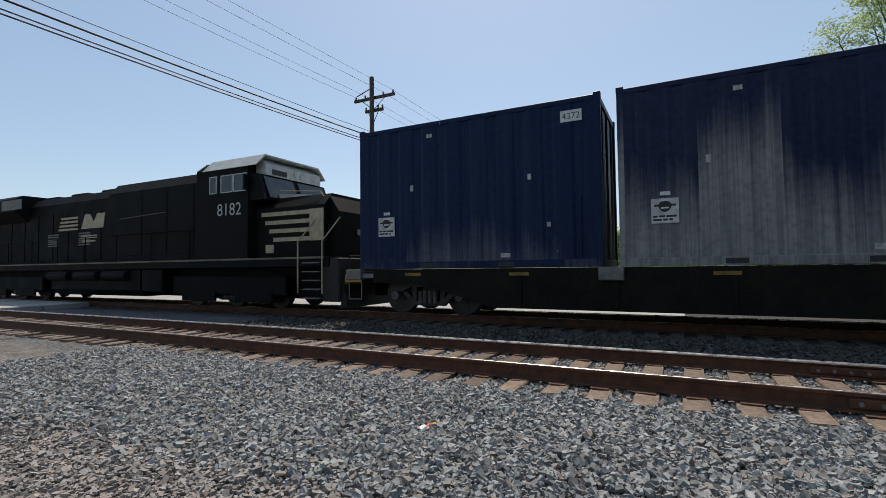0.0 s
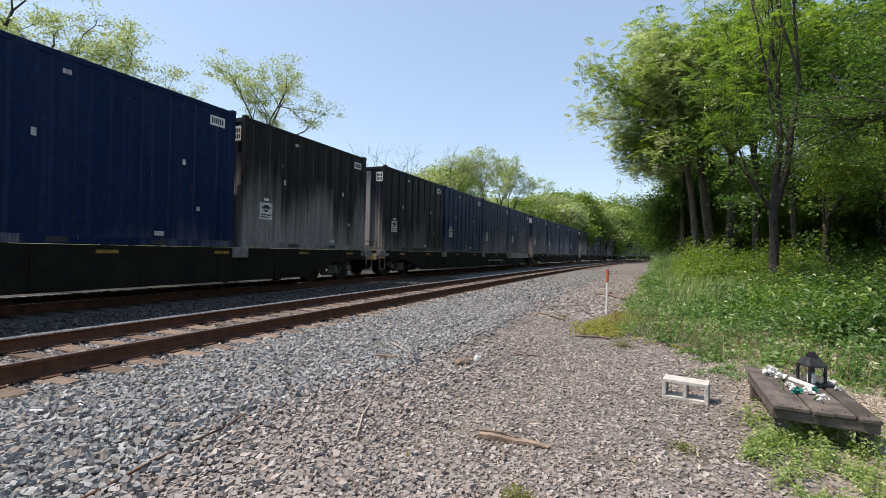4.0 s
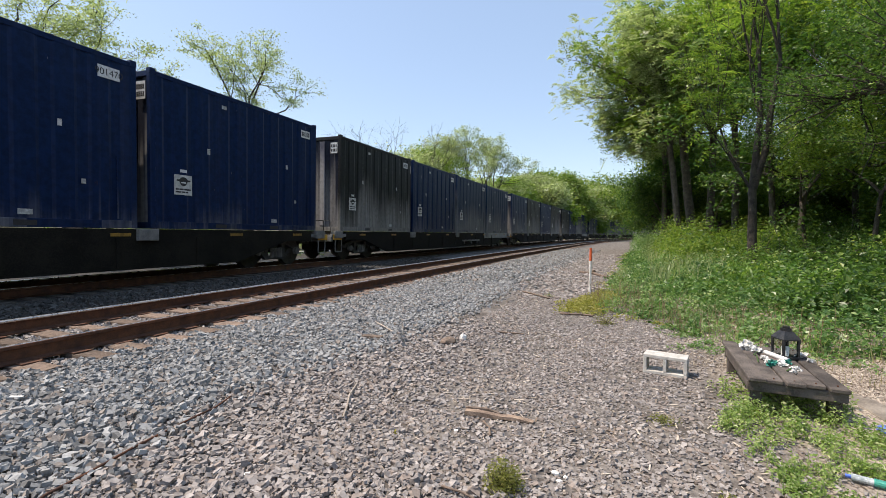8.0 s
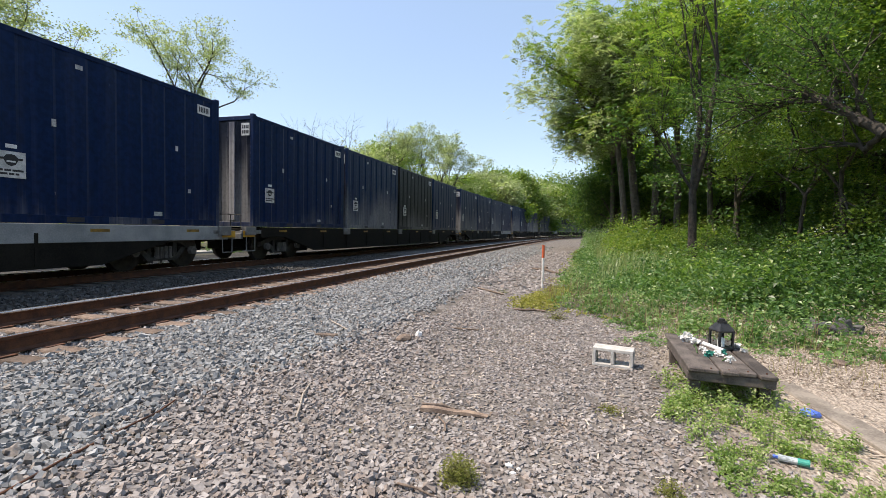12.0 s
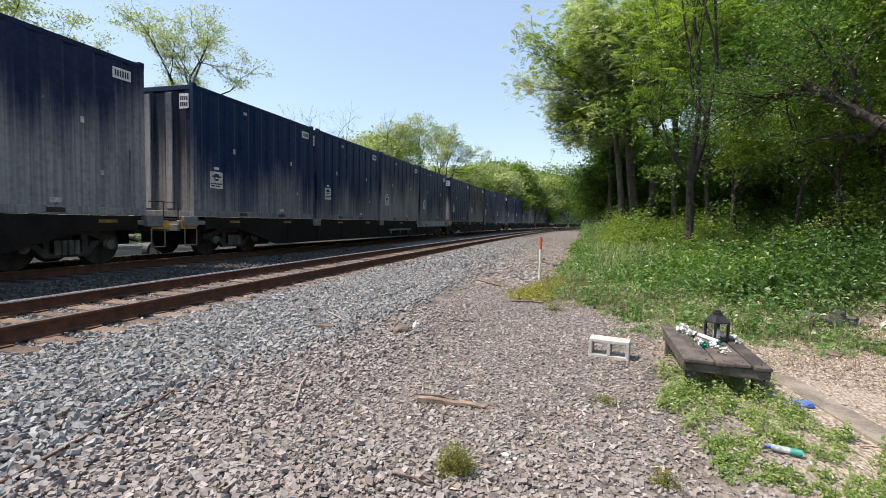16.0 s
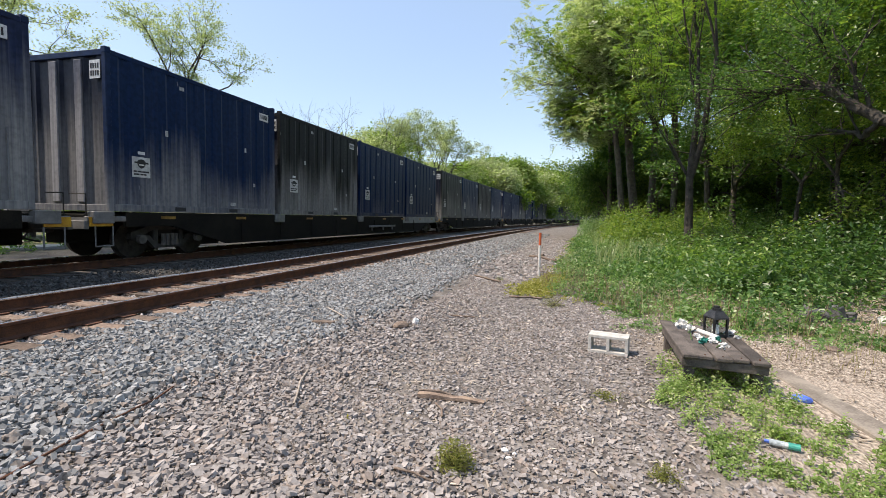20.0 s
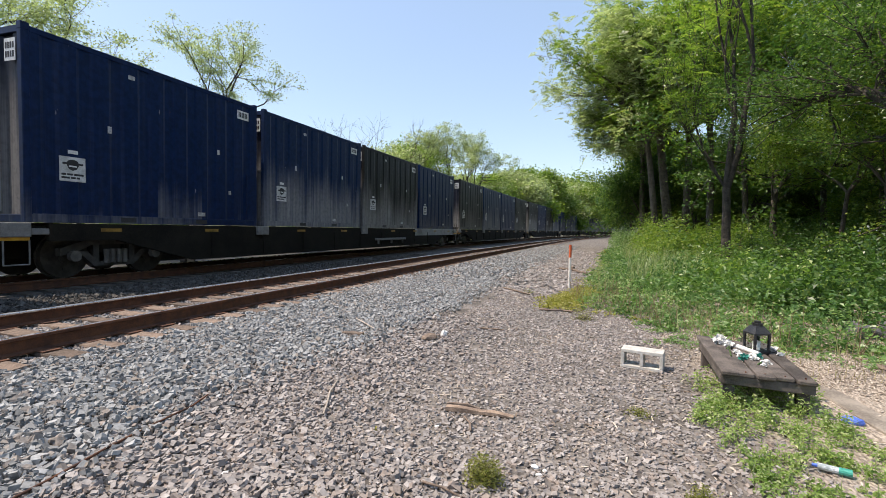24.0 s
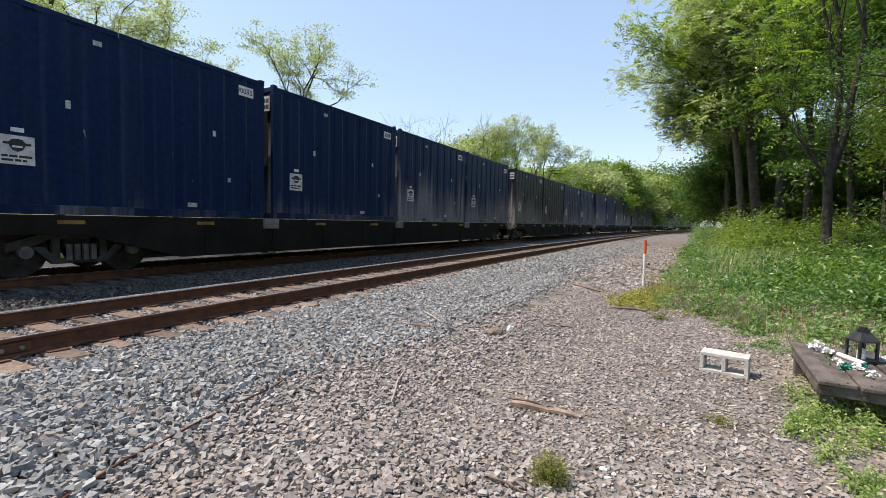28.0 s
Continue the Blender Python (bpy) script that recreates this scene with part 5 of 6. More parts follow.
    part("emblem", prism([(-13.1, 2.84), (-11.6, 2.84), (-11.5, 3.4), (-12.0, 3.4), (-12.25, 3.08), (-12.5, 3.4), (-12.85, 3.4)], -1.0, -0.978), CREAM, c, "cream emblem shape")
    part("lettering_bar", B((-13.1, -12.0, -1.0, -0.978, 2.46, 2.58), (-13.0, -12.1, -1.0, -0.978, 2.32, 2.38)), CREAM, c)
    letters("8182", 0.53, SILVER, pose(-4.12, -1.513, 2.80, 90, 0, 0), c, "road_number", "pale road number")
    part("cab_plate", B((-2.6, -2.3, -1.52, -1.5, 1.62, 1.85)), CREAM, c)
    return c


lead = locomotive()
RUN.append((lead, -8.02 - 11.0, RAIL_Z, pose(11.0, 0, 0)))
RUN.append((copy_thing(lead, Matrix()), -8.02 - 22.9 - 11.0, RAIL_Z, pose(11.0, 0, 0)))
RUN.append((copy_thing(lead, Matrix()), -8.02 - 45.8 - 11.0, RAIL_Z, pose(11.0, 0, 0)))


# ---- across the tracks ----
thing("road", "pale sunlit gravel road beyond the tracks", "road", kind="structure",
      data=swept([(-3.6, 0.0), (3.8, 0.0), (3.8, -0.2), (-3.6, -0.2)], S_FINE[(S_FINE > -60) & (S_FINE < 1)], 17.4, -0.10, "road", PALE_ROAD))
thing("road", "narrow sunlit gravel track that leads on from the road", "road", kind="structure",
      data=swept([(2.4, 0.0), (3.8, 0.0), (3.8, -0.2), (2.4, -0.2)], S_FINE[(S_FINE >= 0) & (S_FINE < 60)], 17.4, -0.10, "road", PALE_ROAD))
crossing = thing("road_crossing", "worn pale concrete road crossing over the tracks", "crossing", kind="structure")
for k in range(4):
    for y0, y1 in ((7.15, 8.6), (8.64, 10.1)):
        mid = on_line(-21.6 - k * 2.45, FAR_Y)
        part("panel", B((-1.2, 1.2, y0 - FAR_Y, y1 - FAR_Y, 0.0, 0.2), bevel=0.015), PALE_ROAD, crossing, at=mid)


def house():
    h = thing("house", "small pale-roofed house behind the trees", "house", pose(*polar(-8.5, 50), 0.1, 0, 0, 20))
    wall = plain("house_siding", (0.50, 0.50, 0.48), (0.62, 0.62, 0.60), 0.8, 2, 30)
    part("wall", B((-5, 5, -3.5, 3.5, 0, 3.0)), wall, h)
    part("roof", prism([(-4.0, 2.9), (0, 5.4), (4.0, 2.9), (4.0, 2.75), (0, 5.2), (-4.0, 2.75)], -5.4, 5.4, "X"), PALE_ROAD, h, "pale shingle roof")
    for x in (-3, 0, 3):
        w = part("window", B((x - 0.5, x + 0.5, -3.54, -3.5, 1.0, 2.2)), GLASS, h)
        part("frame", B((x - 0.58, x + 0.58, -3.56, -3.52, 2.2, 2.3), (x - 0.58, x + 0.58, -3.56, -3.52, 0.9, 1.0)), SILVER, w)
    part("door", B((1.1, 2.0, -3.54, -3.5, 0.0, 2.05)), DARK_STEEL, h)


house()
WIRE = plain("black_wire", (0.01, 0.01, 0.01), (0.02, 0.02, 0.02), 0.6, 3, 20)


def utility_pole(x, y):
    p = thing("utility_pole", "dark wooden utility pole with crossarms and insulators", "utility pole", pose(x, y, 0), group="utility poles")
    part("shaft", rods(((0, 0, -0.5), (0, 0, 11.1), 0.115), n=12), POLE_WOOD, p)
    for z, half in ((10.1, 1.25), (9.45, 0.55)):
        arm = part("crossarm", B((-half, half, 0.15, 0.27, z - 0.07, z + 0.07), bevel=0.01), POLE_WOOD, p)
        for k in (-0.92, -0.45, 0.45, 0.92):
            part("insulator", rods(((k * half, 0.21, z + 0.07), (k * half, 0.21, z + 0.22), 0.045), n=8), GREY_STEEL, arm)
        for sgn in (-1, 1):
            part("brace", rods(((sgn * half * 0.6, 0.14, z - 0.06), (0, 0.14, z - 0.65), 0.018), n=6), DARK_STEEL, arm)
    part("street_arm", rods(((0, 0, 10.55), (-0.95, 0.0, 10.25), 0.025), n=6), DARK_STEEL, p)
    return p


POLES = [(-13.85, 19.3), (-14.0, -15.0), (-13.0, 55.0)]
for qx, qy in POLES:
    utility_pole(qx, qy)


def wire(a, b, sag, r):
    cu = []
    for i in range(17):
        f = i / 16
        cu.append(np.array(a) * (1 - f) + np.array(b) * f - np.array([0, 0, 4 * sag * f * (1 - f)]))
    ring = np.array([(math.cos(q), 0.0, math.sin(q)) for q in (0, 1.57, 3.14, 4.71)]) * r
    f = [(i * 4 + j, i * 4 + (j + 1) % 4, i * 4 + 4 + (j + 1) % 4, i * 4 + 4 + j) for i in range(16) for j in range(4)]
    tube = mesh_from("wire", np.concatenate([p + ring for p in cu]), f, WIRE, True)
    thing("overhead_wire", "black overhead wire between the utility poles", "wire", group="overhead wires", data=tube)


for (ax, ay), (bx, by) in ((POLES[0], POLES[1]), (POLES[0], POLES[2])):
    for off in (-1.15, -0.56, 0.56, 1.15):
        wire((ax + off, ay, 10.3), (bx + off, by, 10.3), 0.35, 0.008)
    for off, z, r in ((-0.16, 8.1, 0.03), (-0.16, 7.85, 0.02), (0.16, 7.6, 0.022), (-0.16, 8.35, 0.012)):
        wire((ax + off, ay, z), (bx + off, by, z), 0.3, r)

# ---- the verge: stake, block, table and what lies about ----
STAKE_WHITE = plain("stake_white", (0.60, 0.57, 0.53), (0.78, 0.75, 0.71), 0.6, 9, 80)
STAKE_RED = plain("stake_orange", (0.50, 0.075, 0.02), (0.68, 0.13, 0.04), 0.6, 9, 80)
CONCRETE = plain("block_concrete", (0.40, 0.39, 0.36), (0.60, 0.58, 0.54), 0.92, 12, 160, 0.0, 0.004)
OLD_WOOD = plain("old_table_wood", (0.05, 0.041, 0.036), (0.135, 0.114, 0.10), 0.85, 7, 90, 0.0, 0.006, 0.2)
SPLIT_WOOD = plain("split_timber", (0.15, 0.105, 0.078), (0.36, 0.265, 0.195), 0.85, 12, 90, 0.0, 0.006)
STICK = plain("dead_stick", (0.09, 0.065, 0.05), (0.24, 0.18, 0.14), 0.9, 15, 90)
PALE_STICK = plain("bleached_stick", (0.26, 0.215, 0.175), (0.48, 0.42, 0.36), 0.9, 15, 90)
IRON = plain("lantern_iron", (0.012, 0.013, 0.014), (0.035, 0.036, 0.038), 0.5, 10, 90)
PETAL = plain("white_petal", (0.62, 0.62, 0.60), (0.82, 0.82, 0.80), 0.6, 30, 150)
TEAL = plain("teal_plastic", (0.02, 0.20, 0.16), (0.05, 0.36, 0.28), 0.4, 12, 90)
SKY_BLUE = plain("blue_fabric", (0.05, 0.12, 0.50), (0.14, 0.25, 0.72), 0.7, 14, 90)
RED = plain("red_wrapper", (0.45, 0.02, 0.015), (0.62, 0.07, 0.03), 0.4, 16, 90)
YELLOW = plain("yellow_leaf", (0.45, 0.36, 0.04), (0.62, 0.52, 0.09), 0.6, 20, 90)
DARK_ROCK = plain("broken_asphalt", (0.06, 0.06, 0.06), (0.15, 0.15, 0.148), 0.9, 6, 60, 0.0, 0.02)


def gz(x, y):
    return float(relief(np.float64(x), np.float64(y)))


def stake(x, y):
    s = thing("marker_stake", "white wooden marker stake with an orange-red top", "stake", pose(x, y, gz(x, y), 0, 3.5, 0))
    part("shaft", rods(((0, 0, -0.1), (0, 0, 0.74), 0.03), n=10), STAKE_WHITE, s)
    part("cap", rods(((0, 0, 0.74), (0, 0, 1.05), 0.032), n=10), STAKE_RED, s, "orange-red painted top")


stake(11.66, 0.6)


def cinder_block(x, y, turn):
    b = thing("concrete_block", "pale grey hollow concrete block lying on its side", "concrete block", pose(x, y, gz(x, y), 0, 0, turn))
    bm = bmesh.new()
    l, h, d, t = 0.195, 0.19, 0.19, 0.032
    for span in ((-l, l, 0, d, 0, t), (-l, l, 0, d, h - t, h), (-l, -l + t, 0, d, t, h - t), (l - t, l, 0, d, t, h - t), (-t / 2, t / 2, 0, d, t, h - t)):
        box(bm, *span, bevel=0.004)
    part("body", bm, CONCRETE, b)


cinder_block(4.97, -0.455, -101.5 + 180 - 180)


def low_table():
    t = thing("low_table", "low weathered dark wooden table with loose planks", "table", pose(4.735, -1.29, -0.085, 0, 0, -3.0))
    for i in range(5):
        y, z = 0.32 - i * 0.128, (0.012, 0.0, 0.004, -0.003, 0.002)[i]
        sag = pose(0, 0, 0, (1.4, -0.5, 0.6, -0.7, 0.4)[i], (-0.5, 0.2, 0.0, 0.3, -0.2)[i], (0.5, 0.0, -0.25, 0.15, 0.0)[i])
        bm = B((-0.66 + 0.03 * (i % 2), 0.63 - 0.012 * (i % 3), y - 0.119, y, 0.35 + z, 0.383 + z), bevel=0.007, m=sag)
        part("plank", bm, OLD_WOOD, t, "grey-brown weathered plank")
    part("apron", B((-0.615, -0.575, -0.31, 0.31, 0.275, 0.348), bevel=0.006, m=pose(0, 0, 0, 1.2, 0, 0)), OLD_WOOD, t, "loose sagging front board")
    part("apron", B((0.56, 0.60, -0.29, 0.29, 0.25, 0.35), bevel=0.006), OLD_WOOD, t)
    for y in (-0.29, 0.26):
        part("side_rail", B((-0.56, 0.56, y, y + 0.03, 0.275, 0.349), bevel=0.005), OLD_WOOD, t)
    for x in (-0.535, 0.535):
        for y in (-0.255, 0.235):
            part("leg", B((x - 0.038, x + 0.038, y - 0.04, y + 0.04, -0.03, 0.349), bevel=0.006), OLD_WOOD, t)
    for x, y in [(-0.6, 0.26 - i * 0.128) for i in range(5)] + [(0.54, 0.26 - i * 0.128) for i in range(5)]:
        part("nail", rods(((x, y, 0.375), (x, y, 0.392), 0.006), n=6), RUST, t)


low_table()


def lantern(x, y, z, turn):
    l = thing("lantern", "dark metal candle lantern standing on the table", "lantern", pose(x, y, z, 0, 0, turn))
    w, h = 0.066, 0.165
    part("base", B((-w - 0.01, w + 0.01, -w - 0.01, w + 0.01, 0.0, 0.022), bevel=0.004), IRON, l)
    for a in (-w, w):
        for b in (-w, w):
            part("corner_bar", B((a - 0.009, a + 0.009, b - 0.009, b + 0.009, 0.022, h)), IRON, l)
    part("top_plate", B((-w - 0.012, w + 0.012, -w - 0.012, w + 0.012, h, h + 0.016), bevel=0.003), IRON, l)
    bm = bmesh.new()
    lo = [bm.verts.new((a * (w + 0.01), b * (w + 0.01), h + 0.016)) for a, b in ((-1, -1), (1, -1), (1, 1), (-1, 1))]
    hi = [bm.verts.new((a * 0.038, b * 0.038, h + 0.075)) for a, b in ((-1, -1), (1, -1), (1, 1), (-1, 1))]
    for i in range(4):
        bm.faces.new((lo[i], lo[(i + 1) % 4], hi[(i + 1) % 4], hi[i]))
    bm.faces.new(hi)
    part("roof", bm, IRON, l)
    part("chimney", rods(((0, 0, h + 0.075), (0, 0, h + 0.098), 0.042), n=12), IRON, l)
    part("finial", rods(((0, 0, h + 0.098), (0, 0, h + 0.118), 0.028), n=12), IRON, l)
    clear = Nodes("lantern_glass")
    clear.done((0.9, 0.95, 0.95), 0.03, Transmission_Weight=1.0, IOR=1.1)
    for turn_by in (0, 90, 180, 270):
        pane = part("pane", B((-w + 0.009, w - 0.009, -w - 0.002, -w + 0.002, 0.024, h - 0.002)), clear.m, l, "thin clear pane", pose(0, 0, 0, 0, 0, turn_by))
        pane.visible_shadow = False
    part("candle", rods(((0, 0, 0.022), (0, 0, 0.10), 0.03), n=12), PETAL, l, "white candle")


TOP = 0.302
lantern(4.91, -1.41, TOP, 22)


def bloom(name, label, x, y, z, r, n, seed, material):
    rng = np.random.default_rng(seed)
    d = rand_dirs(rng, n)
    d[:, 2] = np.abs(d[:, 2])
    me = leaf_mesh(name, d * r * rng.uniform(0.1, 0.7, (n, 1)), r * 0.8, rng, material, 0.9, 0.6)
    f = thing(name, label, "artificial flower", pose(x, y, z), group="faded flowers on the table")
    part("petals", me, None, f)
    return f


for i, (fx, fy, fr) in enumerate([(4.80, -1.10, 0.07), (4.73, -1.07, 0.06), (4.66, -1.13, 0.05), (4.30, -1.13, 0.035), (4.22, -1.20, 0.04), (4.14, -1.26, 0.04), (4.40, -1.12, 0.035), (4.60, -1.43, 0.05), (4.46, -1.45, 0.035), (4.34, -1.22, 0.03), (4.05, -1.22, 0.025)]):
    bloom("faded_flower", "faded white cloth flower lying on the table", fx * 1.086, fy * 1.086, TOP, fr, 60, 200 + i, PETAL)
for i, (fx, fy) in enumerate([(4.28, -1.16), (4.20, -1.12), (4.33, -1.26)]):
    bloom("teal_flower", "teal cloth flower lying on the table", fx * 1.086, fy * 1.086, TOP, 0.035, 50, 230 + i, TEAL)
roll = thing("candle_stick", "fallen white candle lying on the table", "candle")
part("wax", rods(((4.98, -1.28, TOP + 0.02), (4.72, -1.38, TOP + 0.02), 0.02), n=12), PETAL, roll)
for i, (ax, ay, bx, by) in enumerate([(5.1, -1.26, 4.89, -1.17), (4.89, -1.19, 4.62, -1.14), (4.62, -1.41, 4.4, -1.28)]):
    s = thing("flower_stem", "green plastic flower stem on the table", "stem", group="faded flowers on the table")
    part("stem", rods(((ax, ay, TOP + 0.008), (bx, by, TOP + 0.008), 0.005), n=6), HERB, s)


def crooked(name, label, pts, r, material, category="stick", lift=0.01):
    """A stick, root or cable lying on the ground through the places given."""
    q = [np.array([x, y, gz(x, y) + lift + (0.012 if i % 2 else 0.0)]) for i, (x, y) in enumerate(pts)]
    o = thing(name, label, category)
    part("wood" if category == "stick" else "strand", tube_mesh(name, [(q[i], q[i + 1], r * (1 - 0.3 * i / len(q)), r * (1 - 0.3 * (i + 1) / len(q))) for i in range(len(q) - 1)], material), None, o)


crooked("stick", "thin pale dead stick on the gravel", [(3.58, 2.13), (3.30, 2.03), (3.10, 1.93), (2.87, 1.82)], 0.011, PALE_STICK, lift=0.03)
crooked("stick", "grey dead branch near the marker stake", [(10.7, 2.02), (10.25, 1.68), (9.78, 1.29)], 0.022, STICK, lift=0.03)
crooked("stick", "short dark twig on the path", [(6.13, 1.5), (6.11, 1.13)], 0.012, STICK, lift=0.02)
crooked("stick", "bleached stick on the ballast", [(5.92, 3.22), (5.65, 2.95), (5.42, 2.69)], 0.012, PALE_STICK, lift=0.05)
crooked("stick", "dark crooked branch at the edge of the weeds", [(8.12, 0.9), (8.02, 0.72), (8.15, 0.5), (8.05, 0.35)], 0.02, STICK, lift=0.02)
crooked("stick", "long dark root beyond the marker stake", [(17.1, 1.2), (16.4, 0.7), (15.6, 0.45), (15.2, 0.1)], 0.05, STICK, lift=0.04)
crooked("stick", "stub of a dead branch beyond the stake", [(16.5, 0.75), (16.55, 0.8)], 0.06, STICK, lift=0.12)
crooked("stick", "small twig near the weed", [(2.29, 0.84), (2.25, 0.72), (2.21, 0.6)], 0.008, STICK, lift=0.02)
crooked("stick", "forked twig beside the split timber", [(3.25, 0.88), (3.12, 0.80), (3.02, 0.77)], 0.009, STICK, lift=0.02)
crooked("old_cable", "rusty wire rope half buried in the stones", [(1.1, 2.52), (1.45, 2.62), (1.66, 2.665), (1.95, 2.70), (2.19, 2.75), (2.45, 2.755), (2.65, 2.79), (2.85, 2.84)], 0.010, RUST, "cable", 0.028)
crooked("plastic_strip", "white plastic strip on the ballast", [(2.17, 4.33), (2.19, 4.2)], 0.011, PETAL, "litter", 0.05)
crooked("plastic_strip", "white plastic strip on the ballast", [(2.42, 4.16), (2.39, 4.06)], 0.009, PETAL, "litter", 0.05)


def lump(name, label, category, x, y, size, seed, material, flat=1.0, z=None, n=2):
    rng = np.random.default_rng(seed)
    bm = bmesh.new()
    bmesh.ops.create_icosphere(bm, subdivisions=n, radius=1.0)
    for v in bm.verts:
        v.co *= 1 + 0.35 * noise.noise(v.co * 1.3 + Vector((seed, 0, 0))) + rng.normal() * 0.05
        v.co = Vector((v.co.x * size[0], v.co.y * size[1], v.co.z * size[2]))
    o = thing(name, label, category, pose(x, y, (gz(x, y) if z is None else z) + size[2] * 0.6, 0, 0, seed * 40))
    part("body", bm, material, o)
    return o


timber = thing("split_timber", "split piece of weathered timber on the path", "timber", pose(3.375, 0.80, gz(3.37, 0.8) + 0.012, 0, 0, -86))
part("heartwood", prism([(-0.255, 0.0), (-0.25, 0.032), (-0.16, 0.036), (-0.08, 0.03), (0.02, 0.022), (0.1, 0.027), (0.16, 0.02), (0.26, 0.008), (0.25, 0.0)], -0.03, 0.022), SPLIT_WOOD, timber)
part("grey_face", prism([(-0.26, 0.0), (-0.255, 0.04), (-0.09, 0.045), (0.0, 0.02), (0.0, 0.0)], 0.031, 0.055), STICK, timber, "greyed outer face")
slat = thing("wood_offcut", "dark offcut of a tie on the ballast edge", "timber", pose(5.1, 2.82, gz(5.1, 2.8) + 0.02, 0, 0, -84))
part("block", B((-0.13, 0.13, -0.04, 0.04, 0, 0.045), bevel=0.006), STICK, slat)
lump("paper_scrap", "crumpled white paper on the path", "litter", 5.53, 1.78, (0.045, 0.04, 0.06), 3, PETAL)
lump("soil_clod", "dark clod beside the paper scrap", "clod", 5.33, 1.90, (0.12, 0.09, 0.05), 4, STICK)
lump("paper_scrap", "small white scrap near the weeds", "litter", 9.05, 0.72, (0.06, 0.05, 0.035), 5, PETAL)
def slab_piece(label, x, y, size, turn, seed):
    rng = np.random.default_rng(seed)
    a, b, c = size
    bm = B((-a, a, -b, b, -c, c), bevel=0.02)
    for v in bm.verts:
        v.co = Vector((v.co.x * (1 + 0.25 * v.co.z / c * (v.co.x > 0)), v.co.y, v.co.z)) + Vector(rng.normal(size=3) * 0.018)
    o = thing("asphalt_chunk", label, "rubble", pose(x, y, gz(x, y) + c * 0.8, *turn))
    part("body", bm, DARK_ROCK, o)


slab_piece("broken slab of dumped asphalt in the weeds", 7.4, -3.32, (0.08, 0.17, 0.09), (18, -28, 8), 6)
slab_piece("grey block of broken asphalt in the weeds", 7.45, -3.60, (0.08, 0.07, 0.12), (-6, 10, 30), 7)
slab_piece("small grey piece of rubble in the weeds", 7.5, -3.78, (0.07, 0.06, 0.07), (12, 5, 50), 9)
lump("asphalt_chunk", "flat pale stone beside the rubble", "rubble", 7.4, -4.15, (0.11, 0.11, 0.08), 8, CONCRETE)
lump("dark_leaf_pile", "small dark leaf pile on the wood chips", "litter", 5.75, -2.75, (0.12, 0.07, 0.03), 9, STICK)
lump("blue_glove", "crumpled blue cloth glove on the ground", "glove", 4.08, -1.79, (0.06, 0.05, 0.032), 10, SKY_BLUE)
wrapper = lump("wrapper", "crumpled red and white wrapper on the ballast", "litter", -1.94, 3.47, (0.07, 0.045, 0.035), 11, RED)
part("torn_end", rods(((-0.11, 0.0, 0.0), (-0.04, 0, 0.01), 0.035), n=8), PETAL, wrapper, "white torn end")
part("orange_end", rods(((0.04, 0.0, 0.0), (0.10, 0, -0.005), 0.03), n=8), ORANGE, wrapper, "orange end")
leaf = thing("fallen_leaf", "yellow fallen leaf on the gravel", "leaf", data=leaf_mesh("fallen_leaf", np.array([[2.86, 1.40, gz(2.8, 1.37) + 0.03]]), 0.10, np.random.default_rng(2), YELLOW, 0.5, 3.0))
for i, (px, py, pr) in enumerate([(2.68, 0.30, 0.03), (2.60, 0.27, 0.022), (2.66, 0.24, 0.018), (2.02, 1.9, 0.028), (2.3, 1.75, 0.02), (3.15, 0.95, 0.016), (3.05, 1.02, 0.02)]):
    lump("white_pebble", "small white quartz pebble among the gravel", "pebble", px, py, (pr, pr * 0.8, pr * 0.5), 20 + i, PETAL, n=1)
bottle = thing("plastic_bottle", "clear crushed plastic bottle with a green label", "bottle", pose(3.20, -1.335, gz(3.2, -1.3) + 0.03, 0, 0, -107))
part("body", rods(((-0.08, 0, 0), (0.015, 0, 0), 0.019), n=12), plain("clear_plastic", (0.28, 0.32, 0.33), (0.6, 0.65, 0.67), 0.15, 20, 90), bottle)
part("label", rods(((0.015, 0, 0), (0.075, 0, 0), 0.0205), n=12), TEAL, bottle, "green label")
part("cap", rods(((-0.105, 0, 0), (-0.08, 0, 0), 0.010), n=10), SKY_BLUE, bottle, "blue cap")
slab = thing("paving_slab", "worn grey concrete strip beside the table", "slab", pose(4.15, -1.98, gz(4.1, -2.0) + 0.005, 0, 0, 6))
part("slab", B((-0.85, 0.75, -0.10, 0.10, -0.03, 0.012), bevel=0.008), plain("dirty_concrete", (0.15, 0.128, 0.106), (0.30, 0.262, 0.22), 0.9, 4, 60), slab)
tyre = thing("discarded_tyre", "discarded tyre with a pale rim beyond the tracks", "wheel", pose(12.6, 13.4, 0.16, 0, 0, 12))
part("rubber", rods(((0, -0.09, 0), (0, 0.09, 0), 0.3), n=20), INK, tyre)
part("rim", rods(((0, -0.1, 0), (0, -0.085, 0), 0.18), n=16), SILVER, tyre, "pale rim")

# ---- rail joint on the near track ----
for off in (-GAUGE / 2, GAUGE / 2):
    bar = part("joint_bar", B((-0.46, 0.46, -0.045, -0.014, 0.075, 0.165), bevel=0.008), RUST, near_track, at=on_line(1.75, NEAR_Y + off) @ pose(0, 0, 0))
    for k in range(6):
        part("bolt", rods(((-0.38 + k * 0.152, -0.075, 0.12), (-0.38 + k * 0.152, -0.045, 0.12), 0.019), n=8), GREY_STEEL, bar)


